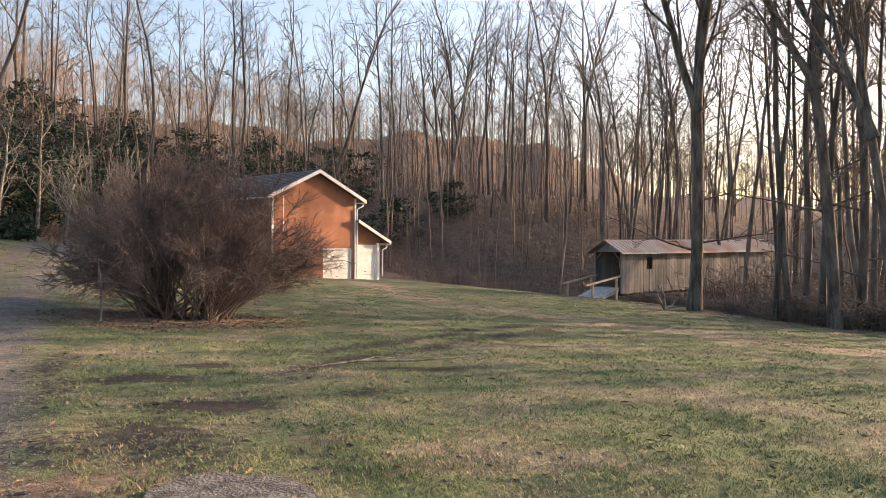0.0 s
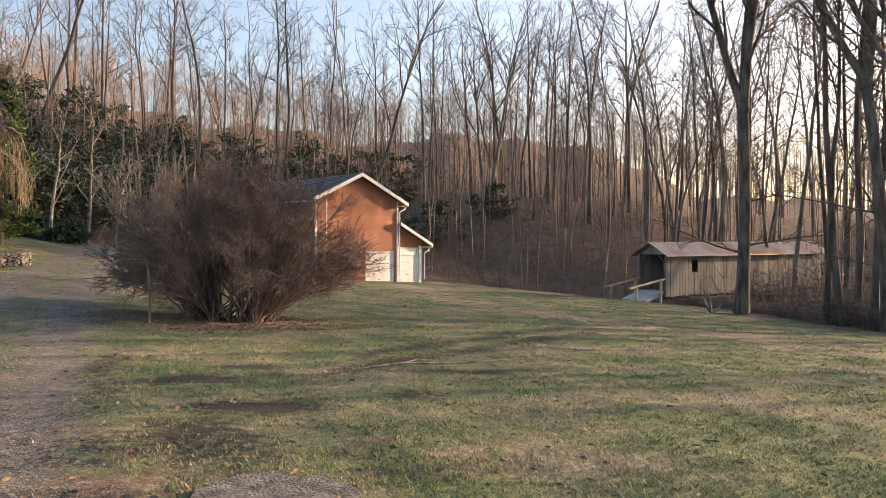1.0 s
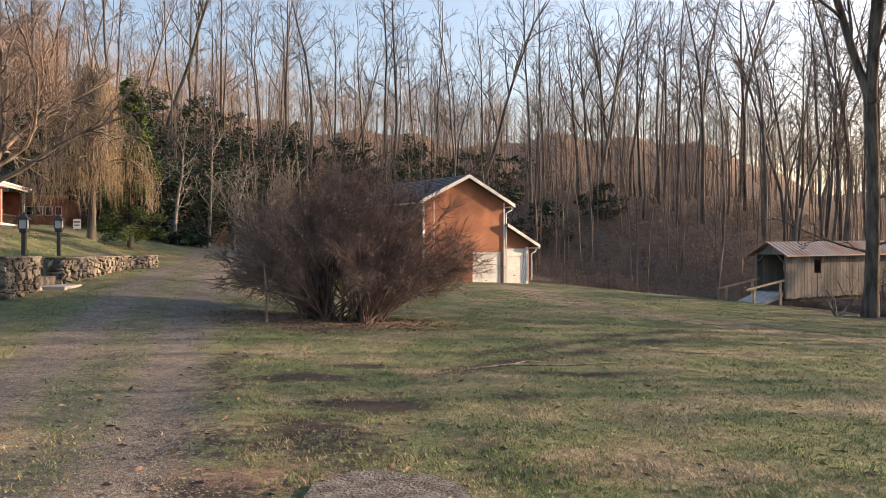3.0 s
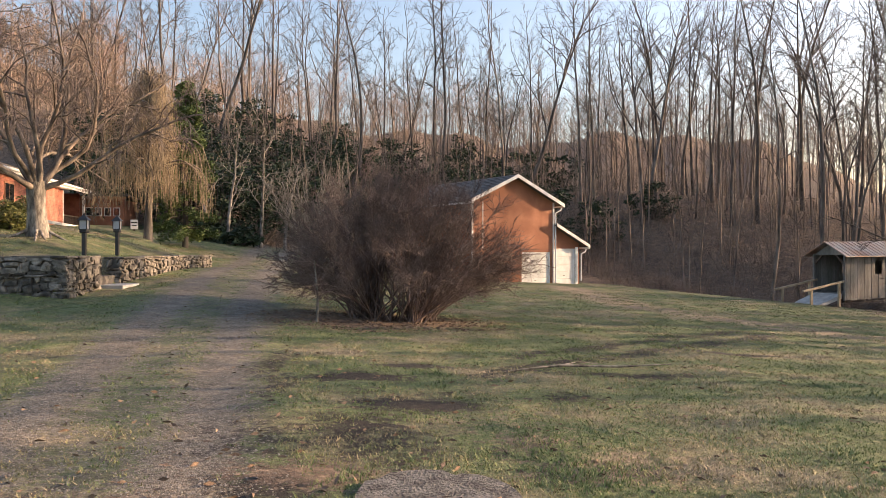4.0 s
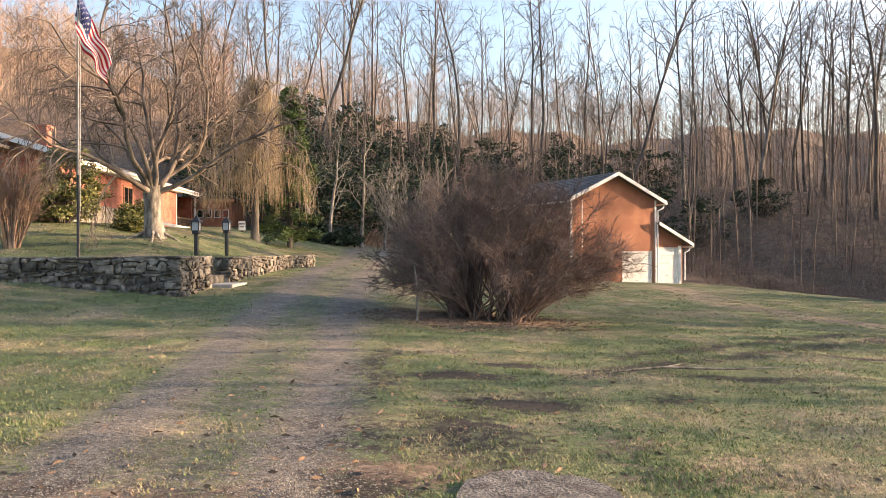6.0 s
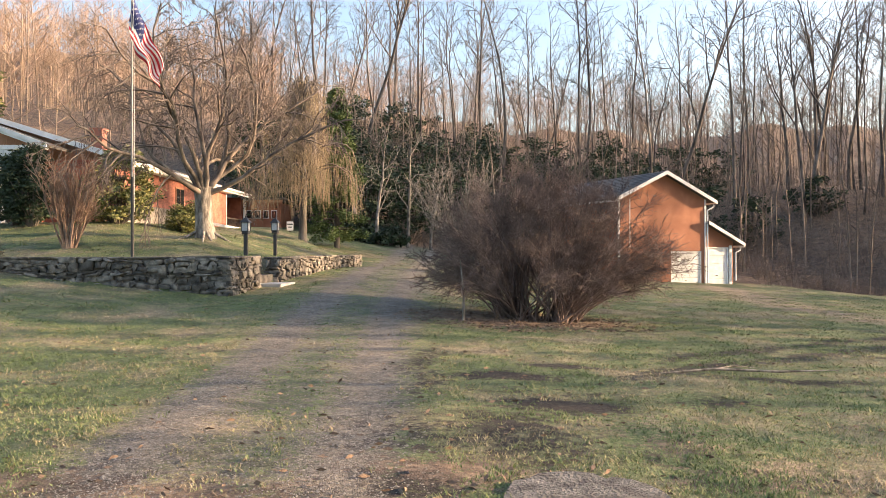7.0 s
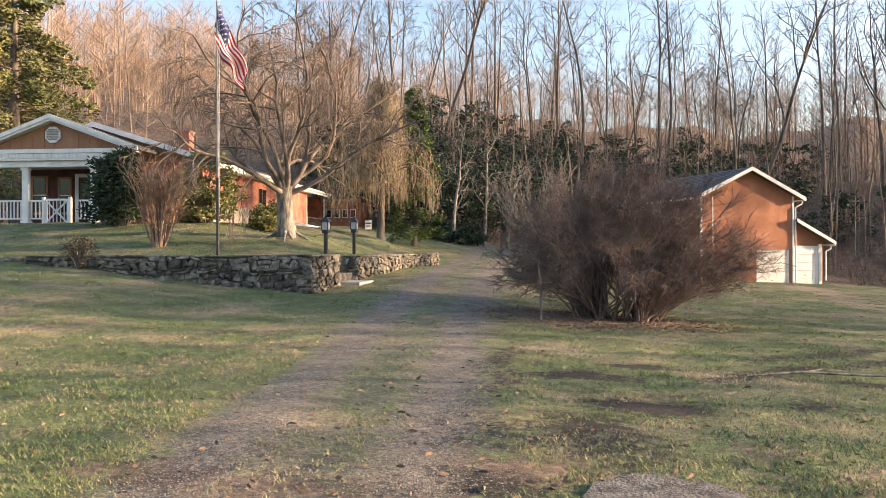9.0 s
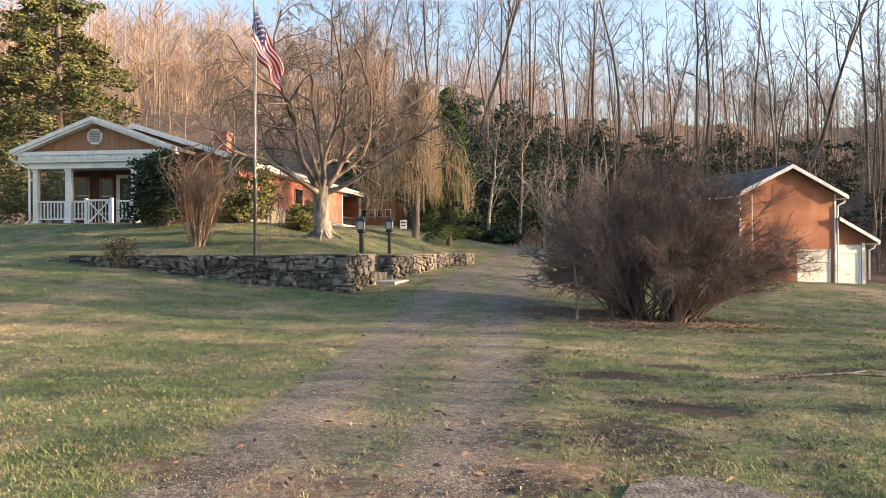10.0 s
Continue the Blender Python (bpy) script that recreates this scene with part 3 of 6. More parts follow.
def window(parent, x0, x1, z0, z1, y, name="window", frame_paint=None):
    paint = frame_paint or WHITE
    w = part(name, boxes((x0 - 0.08, y - 0.05, z0 - 0.08, x0, y + 0.02, z1 + 0.08), (x1, y - 0.05, z0 - 0.08, x1 + 0.08, y + 0.02, z1 + 0.08),
                         (x0, y - 0.05, z1, x1, y + 0.02, z1 + 0.08), (x0 - 0.12, y - 0.09, z0 - 0.1, x1 + 0.12, y + 0.02, z0)), paint, parent, "framed sash window")
    part("pane", boxes((x0, y - 0.015, z0, x1, y, (z0 + z1) / 2 - 0.02)), GLASS, w)
    part("pane", boxes((x0, y - 0.025, (z0 + z1) / 2 + 0.02, x1, y - 0.01, z1)), GLASS, w)
    part("sash", boxes((x0, y - 0.03, (z0 + z1) / 2 - 0.02, x1, y + 0.005, (z0 + z1) / 2 + 0.02)), WHITE, w)
    return w


def build_house():
    t = thing("house", HM, "single-storey brick house with white porch and gabled roof", "house")
    part("foundation", boxes((-0.1, 2.0, -1.2, 8.0, 23.0, -0.05)), STONE, t, "rough stone foundation")
    part("porch_floor", boxes((-0.35, -0.2, -0.9, 5.0, 2.0, -0.02)), STONE, t)
    part("front_wall", boxes((-0.1, 2.0, -0.05, 5.2, 2.2, 2.5)), SHADED_BRICK, t, "dark red brick porch wall")
    # added wall, not seen, that keeps the low sun out of the porch
    part("porch_sun_blocker", boxes((5.0, 0.2, -0.9, 5.2, 2.0, 2.3)), BRICK_WALL, t)
    part("side_wall", boxes((7.7, 1.4, -0.05, 8.0, 18.0, 2.32)), BRICK_WALL, t, "sunlit brick side wall")
    part("back_wall", boxes((-0.1, 22.8, -0.05, 7.7, 23.0, 2.4)), BRICK, t)
    part("left_wall", boxes((-0.1, 2.2, -0.05, 0.1, 22.8, 2.4)), BRICK, t)
    part("corner_wall", boxes((5.2, 1.4, -0.9, 7.7, 1.6, 2.5)), BRICK_WALL, t)
    # main roof
    R0, RE, RP = 3.5, 2.45, 4.0
    for x0 in (-0.6, 8.4):
        bm = bmesh.new()
        roof_slab(bm, x0, RE, R0, RP, 1.2, 23.3, 0.12)
        r = part("roof_slope", bm, SHINGLE, t, "grey shingle roof")
        shingle_rows(r, x0, RE + 0.13, R0, RP + 0.13, 1.2, 23.3)
    bm = bmesh.new()
    prism(bm, [(-0.4, RE), (8.2, RE), (R0, RP - 0.02)], "y", 1.55, 1.7)
    part("gable_wall", bm, SIDING, t)
    for x0 in (-0.62, 8.42):
        bm = bmesh.new()
        prism(bm, [(x0, RE - 0.06), (R0, RP - 0.06), (R0, RP + 0.16), (x0, RE + 0.16)], "y", 1.15, 1.2)
        part("bargeboard", bm, WHITE, t)
    part("fascia", boxes((8.36, 1.2, RE - 0.12, 8.42, 23.3, RE + 0.14)), WHITE, t, "cream eave fascia")
    part("gutter", boxes((8.42, 1.2, RE - 0.02, 8.54, 23.3, RE + 0.1), bevel=0.03), WHITE, t)
    part("soffit", boxes((8.0, 1.4, RE - 0.14, 8.36, 18.0, RE - 0.1)), WHITE, t)
    # porch gable
    X0, X1, XP, ZE, ZP = -0.92, 6.2, 2.63, 2.80, 4.1
    bm = bmesh.new()
    prism(bm, [(X0 + 0.5, ZE + 0.02), (X1 - 0.5, ZE + 0.02), (XP, ZP - 0.12)], "y", -0.1, 0.0)
    gable = part("porch_gable", bm, SIDING, t, "brown board gable")
    n = 13
    for i in range(n):
        x = X0 + 0.75 + i * (X1 - X0 - 1.5) / (n - 1)
        top = ZE + (ZP - ZE - 0.16) * (1 - abs(x - XP) / (X1 - XP - 0.4)) - 0.1
        if top > ZE + 0.15:
            part("batten", boxes((x - 0.02, -0.125, ZE + 0.05, x + 0.02, -0.1, top)), SIDING, gable)
    for x0 in (X0, X1):
        bm = bmesh.new()
        roof_slab(bm, x0, ZE - 0.02, XP, ZP, -0.45, 6.0, 0.1)
        part("porch_roof", bm, SHINGLE, t, "grey shingle porch roof")
        bm = bmesh.new()
        prism(bm, [(x0, ZE - 0.04), (XP, ZP - 0.04), (XP, ZP + 0.12), (x0, ZE + 0.12)], "y", -0.52, -0.45)
        prism(bm, [(x0 * 0.97 + 0.03 * XP, ZE - 0.1), (XP, ZP - 0.13), (XP, ZP - 0.04), (x0 * 0.97 + 0.03 * XP, ZE - 0.01)], "y", -0.46, -0.1)
        part("bargeboard", bm, WHITE, t, "white gable trim")
    bm = boxes((X0 + 0.25, -0.4, ZE - 0.1, X1 - 0.2, -0.3, ZE + 0.06), (X0 + 0.25, -0.34, ZE - 0.38, X1 - 0.25, -0.29, ZE - 0.1))
    band = part("frieze_band", bm, WHITE, t, "white scalloped frieze band")
    k = 44
    for i in range(k):
        x = X0 + 0.32 + i * (X1 - X0 - 0.64) / k
        bm = bmesh.new()
        w = (X1 - X0 - 0.64) / k
        prism(bm, [(x, ZE - 0.12), (x + w * 0.9, ZE - 0.12), (x + w * 0.9, ZE - 0.24), (x + w * 0.45, ZE - 0.31), (x, ZE - 0.24)], "y", -0.365, -0.34)
        part("scallop", bm, WHITE, band)
    part("beam", boxes((-0.3, -0.2, 2.18, 5.1, 0.05, ZE - 0.38)), WHITE, t, "white porch beam")
    part("porch_ceiling", boxes((-0.6, 0.05, 2.3, 5.2, 2.0, 2.38)), WHITE, t)
    for x, w in ((-0.08, 0.2), (1.36, 0.24), (4.18, 0.2)):
        part("porch_post", boxes((x - w / 2, -0.1, 0.08, x + w / 2, 0.1, 2.1), (x - w / 2 - 0.05, -0.14, -0.02, x + w / 2 + 0.05, 0.14, 0.08), (x - w / 2 - 0.04, -0.13, 2.08, x + w / 2 + 0.04, 0.13, 2.18)), WHITE, t, "white square porch post")
    for x0, x1 in ((0.04, 1.22), (1.5, 2.17), (3.4, 4.06)):
        rail = part("railing", boxes((x0, -0.04, 0.82, x1, 0.04, 0.89)), WHITE, t, "white porch railing")
        part("bottom_rail", boxes((x0, -0.03, 0.12, x1, 0.03, 0.18)), WHITE, rail)
        m = int((x1 - x0) / 0.14)
        for i in range(m):
            x = x0 + (i + 0.5) * (x1 - x0) / m
            part("baluster", boxes((x - 0.022, -0.022, 0.18, x + 0.022, 0.022, 0.82)), WHITE, rail)
    for x in (2.24, 3.33):
        part("gate_post", boxes((x - 0.06, -0.3, -0.3, x + 0.06, -0.18, 0.98), bevel=0.01), WHITE, t)
    gate = part("gate", boxes((2.32, -0.27, 0.84, 3.26, -0.21, 0.92), (2.32, -0.27, -0.1, 3.26, -0.21, -0.02), (2.32, -0.27, -0.1, 2.38, -0.21, 0.92), (3.2, -0.27, -0.1, 3.26, -0.21, 0.92)), WHITE, t, "white crossed porch gate")
    bm = bmesh.new()
    beam(bm, (2.34, -0.28, -0.04), (3.24, -0.28, 0.86), 0.05, 0.05)
    beam(bm, (3.24, -0.28, -0.04), (2.34, -0.28, 0.86), 0.05, 0.05)
    part("cross_brace", bm, WHITE, gate)
    for i in range(5):
        x = 2.46 + i * 0.15
        part("baluster", boxes((x, -0.25, 0.0, x + 0.03, -0.22, 0.84)), WHITE, gate)
    window(t, 0.42, 1.0, 0.5, 1.95, 2.0, frame_paint=SIDING)
    window(t, 1.6, 2.05, 0.5, 1.9, 2.0, frame_paint=SIDING)
    d = part("front_door", boxes((2.45, 1.95, -0.02, 3.25, 2.0, 1.95)), WOOD_DARK, t, "dark front door with pale surround")
    part("frame", boxes((2.3, 1.92, -0.02, 2.45, 2.0, 2.1), (3.25, 1.92, -0.02, 3.4, 2.0, 2.1), (2.45, 1.92, 1.95, 3.25, 2.0, 2.1)), WHITE, d)
    part("panel", boxes((2.6, 1.93, 1.1, 3.1, 1.95, 1.8), bevel=0.01), GLASS, d)
    bm = bmesh.new()
    bmesh.ops.create_cone(bm, cap_ends=True, segments=8, radius1=0.34, radius2=0.34, depth=0.06, matrix=Matrix.Translation((XP - 0.06, -0.14, 3.45)) @ Matrix.Rotation(radians(90), 4, "X") @ Matrix.Rotation(radians(22.5), 4, "Z"))
    v = part("gable_vent", bm, WHITE, t, "white octagonal louvred vent")
    for i in range(7):
        z = 3.26 + i * 0.063
        half = min(0.24, 0.14 + (0.24 - abs(z - 3.45)))
        bm = boxes((XP - 0.06 - half, -0.2, z - 0.02, XP - 0.06 + half, -0.17, z + 0.02))
        part("slat", bm, STEEL, v)
    tb = Tubes()
    tb.add([(-1.0, -0.3, 2.62), (-0.9, -0.25, 2.5), (-0.3, -0.16, 2.2), (-0.27, -0.16, 0.1), (-0.4, -0.3, -0.05)], [0.045] * 5, 8)
    o = new("downspout", tb.mesh("downspout", WHITE))
    o.parent = t
    # chimney on the far slope
    part("chimney", boxes((4.35, 7.7, 2.8, 4.85, 8.3, 4.62), (4.29, 7.64, 4.62, 4.91, 8.36, 4.72)), BRICK, t, "red brick chimney")
    # recessed side porch at the far end
    part("porch_back_wall", boxes((6.2, 18.0, -0.05, 6.4, 22.8, 2.3)), BRICK, t, "shaded side porch wall")
    part("porch_end_wall", boxes((6.4, 18.0, -0.05, 7.7, 18.1, 2.3)), BRICK, t)
    part("side_porch_floor", boxes((6.4, 18.1, -0.3, 8.0, 23.0, 0.0)), WOOD_GREY, t)
    for y in (18.2, 22.9):
        part("side_porch_post", boxes((7.85, y - 0.06, 0.0, 7.97, y + 0.06, 2.3)), WHITE, t)
    rail = part("side_railing", boxes((7.88, 18.3, 0.85, 7.96, 22.6, 0.93)), WOOD_DARK, t, "dark side porch railing")
    for i in range(40):
        y = 18.4 + i * 0.105
        part("baluster", boxes((7.9, y, 0.05, 7.94, y + 0.04, 0.85)), WOOD_DARK, rail)
    for y in (4.0, 8.6, 12.6):
        w = part("side_window", boxes((8.0, y, 0.95, 8.04, y + 1.3, 2.0)), SIDING, t, "brown framed side window")
        part("pane", boxes((8.04, y + 0.08, 1.03, 8.052, y + 0.61, 1.92)), GLASS, w)
        part("pane", boxes((8.04, y + 0.69, 1.03, 8.052, y + 1.22, 1.92)), GLASS, w)
    part("stone_facing", boxes((8.004, 1.4, -0.9, 8.12, 13.0, 0.85)), STONE_PALE, t, "pale rough stone facing")


build_house()


def build_shed():
    t = thing("red_shed", pose(-19.9, 52.3, 2.6, 0, 0, 7), "low rust-red outbuilding with small square windows", "shed")
    part("wall", boxes((0, 0, -0.5, 2.7, 4, 2.15)), STUCCO, t, "rust-red wall")
    bm = bmesh.new()
    roof_slab(bm, -0.2, 2.15, 2.95, 2.35, -0.4, 4.4, 0.1)
    part("roof", bm, SHINGLE, t)
    part("fascia", boxes((-0.2, -0.44, 2.1, 2.95, -0.4, 2.28)), SIDING, t)
    for i in range(4):
        w = part("window", boxes((0.45 + i * 0.55, -0.04, 1.05, 0.85 + i * 0.55, -0.004, 1.6)), WHITE, t)
        part("pane", boxes((0.49 + i * 0.55, -0.055, 1.09, 0.81 + i * 0.55, -0.04, 1.56)), GLASS, w)


build_shed()

# ramp to the side porch, sign, lamps, flag


def lamp_post(x, y, z, h):
    t = thing("post_lamp", pose(x, y, z) @ Matrix.Diagonal((0.85, 0.85, 1, 1)), "black post lamp with glass lantern on the stone wall", "lamp", "lamps by the wall steps")
    part("post", boxes((-0.055, -0.055, 0, 0.055, 0.055, h - 0.36), bevel=0.012), BLACK, t)
    part("collar", boxes((-0.1, -0.1, h - 0.40, 0.1, 0.1, h - 0.34), bevel=0.015), BLACK, t)
    lan = part("lantern", boxes((-0.1, -0.1, h - 0.34, 0.1, 0.1, h - 0.31)), BLACK, t, "black lantern with glass panes")
    for sx in (-1, 1):
        for sy in (-1, 1):
            part("bar", boxes((sx * 0.1 - 0.012, sy * 0.1 - 0.012, h - 0.31, sx * 0.1 + 0.012, sy * 0.1 + 0.012, h - 0.1)), BLACK, lan)
    for a in range(4):
        bm = boxes((-0.088, 0.094, h - 0.305, 0.088, 0.1, h - 0.105))
        bmesh.ops.rotate(bm, verts=bm.verts, cent=(0, 0, 0), matrix=Matrix.Rotation(a * math.pi / 2, 3, "Z"))
        part("pane", bm, LAMP_GLASS, lan)
    bm = bmesh.new()
    bmesh.ops.create_cone(bm, cap_ends=True, segments=4, radius1=0.21, radius2=0.05, depth=0.12, matrix=Matrix.Translation((0, 0, h - 0.04)) @ Matrix.Rotation(radians(45), 4, "Z"))
    bmesh.ops.create_uvsphere(bm, u_segments=8, v_segments=6, radius=0.03, matrix=Matrix.Translation((0, 0, h + 0.04)))
    part("cap", bm, BLACK, t)


LAMP_GLASS = plain("lantern_glass", (0.4, 0.42, 0.44), 0.15)
lamp_post(-7.36, 19.72, WALL_TOP + 0.02, 0.93)
lamp_post(-7.42, 22.2, WALL_TOP + 0.0, 1.02)


def stone_wall(name, m, length, z_base, z_top, thick, label, count, seed):
    """A dry-laid wall: a recessed core faced by uneven stones, under a flat cap."""
    rnd = random.Random(seed)
    t = thing(name, m, label, "wall", kind="structure")
    core = part("core", boxes((0.06, 0.06, -0.6, length - 0.06, thick - 0.06, z_top - 0.05)), STONE_MORTAR, t)
    made, rest = 0, bmesh.new()

    def one(x0, z0, x1, z1, face):
        bm = bmesh.new() if made < count else rest
        c = [(x0, z0), (x1, z0), (x1, z1), (x0, z1)]
        k = []
        for px, pz in c:
            k.append((px + rnd.uniform(-0.075, 0.075), pz + rnd.uniform(-0.042, 0.042) + 0.05 * math.sin(2.3 * px + 3 * pz) + 0.02 * math.sin(7 * px)))
        cx, cz = (x0 + x1) / 2, (z0 + z1) / 2
        mid = [((k[i][0] + k[(i + 1) % 4][0]) / 2 + rnd.uniform(-0.02, 0.02), (k[i][1] + k[(i + 1) % 4][1]) / 2 + rnd.uniform(-0.015, 0.015)) for i in range(4)]
        ring = [p for pair in zip(k, mid) for p in pair]
        ring = [(cx + (p - cx) * (0.86 if i % 2 == 0 else 0.97), cz + (q - cz) * (0.86 if i % 2 == 0 else 0.97)) for i, (p, q) in enumerate(ring)]
        out = rnd.uniform(0.0, 0.075)

        def at(p, q, d):
            if face == "front":
                return (p, 0.07 - d, q)
            if face == "back":
                return (p, thick - 0.07 + d, q)
            if face == "start":
                return (0.07 - d, p, q)
            return (length - 0.07 + d, p, q)
        a = [bm.verts.new(at(p, q, 0)) for p, q in ring]
        b = [bm.verts.new(at(cx + (p - cx) * 0.93, cz + (q - cz) * 0.9, 0.06 + out)) for p, q in ring]
        tip = bm.verts.new(at(cx + rnd.uniform(-0.03, 0.03), cz, 0.075 + out * 1.3))
        for i in range(8):
            j = (i + 1) % 8
            bm.faces.new((a[i], a[j], b[j], b[i]))
            bm.faces.new((b[i], b[j], tip))
        if bm is not rest:
            bmesh.ops.recalc_face_normals(bm, faces=bm.faces)
            part("stone", bm, STONE, core)
            return 1
        return 0

    for face, span in (("end", thick), ("start", thick), ("front", length)):
        z = z_base - 0.05
        while z < z_top - 0.1:
            h = min(rnd.choice((0.06, 0.08, 0.11, 0.15, 0.22)), z_top - 0.04 - z)
            x = 0.0
            while x < span - 0.05:
                w = min(rnd.uniform(0.10, 0.46) * (1.25 if h < 0.12 else 0.8), span - x)
                if h > 0.16 and rnd.random() < 0.35:
                    made += one(x, z, x + w, z + h * 0.5, face)
                    made += one(x, z + h * 0.5, x + w, z + h, face)
                else:
                    made += one(x, z, x + w, z + h, face)
                x += w
            z += h
    if rest.verts:
        bmesh.ops.recalc_face_normals(rest, faces=rest.faces)
        o = part("stones", rest, STONE, t)
        tagged(o, kind="stuff")
    else:
        rest.free()
    x = 0.0
    while x < length - 0.02:
        w = min(rnd.uniform(0.5, 0.9), length - x)
        part("cap_stone", boxes((x + 0.006, -0.05 + rnd.uniform(0, 0.03), z_top - 0.045, x + w - 0.006, thick + 0.04, z_top + rnd.uniform(-0.006, 0.012)), bevel=0.012), STONE, t)
        x += w
    return t


# front wall along the lawn, its return, and the wall beside the drive
stone_wall("wall_front", pose(-15.3, WALL_Y, 0), 7.96, 0.2, WALL_TOP, 0.45, "rough grey field stone retaining wall on the lawn", 300, 3)
stone_wall("wall_return", pose(WALL_X, WALL_Y - 0.004, 0, 0, 0, 90), 2.1, 0.2, WALL_TOP, 0.45, "grey mortared stone wall end beside the steps", 100, 5)
stone_wall("wall_drive", pose(WALL_X + 0.1, 22.05, 0, 0, 0, 90), 10.4, 0.25, WALL_TOP - 0.04, 0.45, "sunlit stone retaining wall beside the drive", 260, 7)


def tumbled_wall():
    """The low tail of the wall, where it sinks into the bank."""
    rnd = random.Random(11)
    t = thing("wall_tail", pose(-17.2, WALL_Y + 0.05, 0), "low crumbling field stone wall end in grass", "wall", kind="structure")
    for i in range(34):
        x = rnd.uniform(0, 1.9)
        g = gz(-17.2 + x, WALL_Y - 0.1)
        top = 1.36 - 0.12 * (1.9 - x)
        z = rnd.uniform(min(g, top - 0.1) - 0.05, top - 0.05)
        bm = bmesh.new()
        bmesh.ops.create_icosphere(bm, subdivisions=1, radius=1.0, matrix=pose(x, rnd.uniform(0.0, 0.3), z, rnd.uniform(-15, 15), rnd.uniform(-12, 12), rnd.uniform(0, 360)) @ Matrix.Diagonal((rnd.uniform(0.16, 0.34), rnd.uniform(0.12, 0.22), rnd.uniform(0.06, 0.13), 1)))
        for v in bm.verts:
            v.co += Vector((rnd.uniform(-0.03, 0.03), rnd.uniform(-0.03, 0.03), rnd.uniform(-0.015, 0.015)))
        part("stone", bm, STONE, t)



tumbled_wall()


def build_steps():
    t = thing("wall_steps", pose(WALL_X, 20.75, 0), "pale concrete steps through the stone wall", "steps")
    part("base", boxes((-0.12, 0.02, -0.2, 0.50, 1.28, 0.5)), STONE, t)
    for i, (z0, z1, x0) in enumerate(((0.1, 0.62, 0.52), (0.1, 0.84, -0.12), (0.1, 1.08, -0.5))):
        part("step", boxes((x0 - (0.66 if i == 0 else 0.4), 0.0, z0 + 0.4 * (i == 0), x0 + 0.02, 1.3, z1), bevel=0.015), PALE_SLAB if i == 0 else STONE, t)


build_steps()


def flag_material():
    m = bpy.data.materials.new("flag_cloth")
    m.use_nodes = True
    n, l = m.node_tree.nodes, m.node_tree.links
    att = n.new("ShaderNodeVertexColor")
    att.layer_name = "dye"
    l.new(att.outputs[0], n["Principled BSDF"].inputs["Base Color"])
    n["Principled BSDF"].inputs["Roughness"].default_value = 0.8
    return m


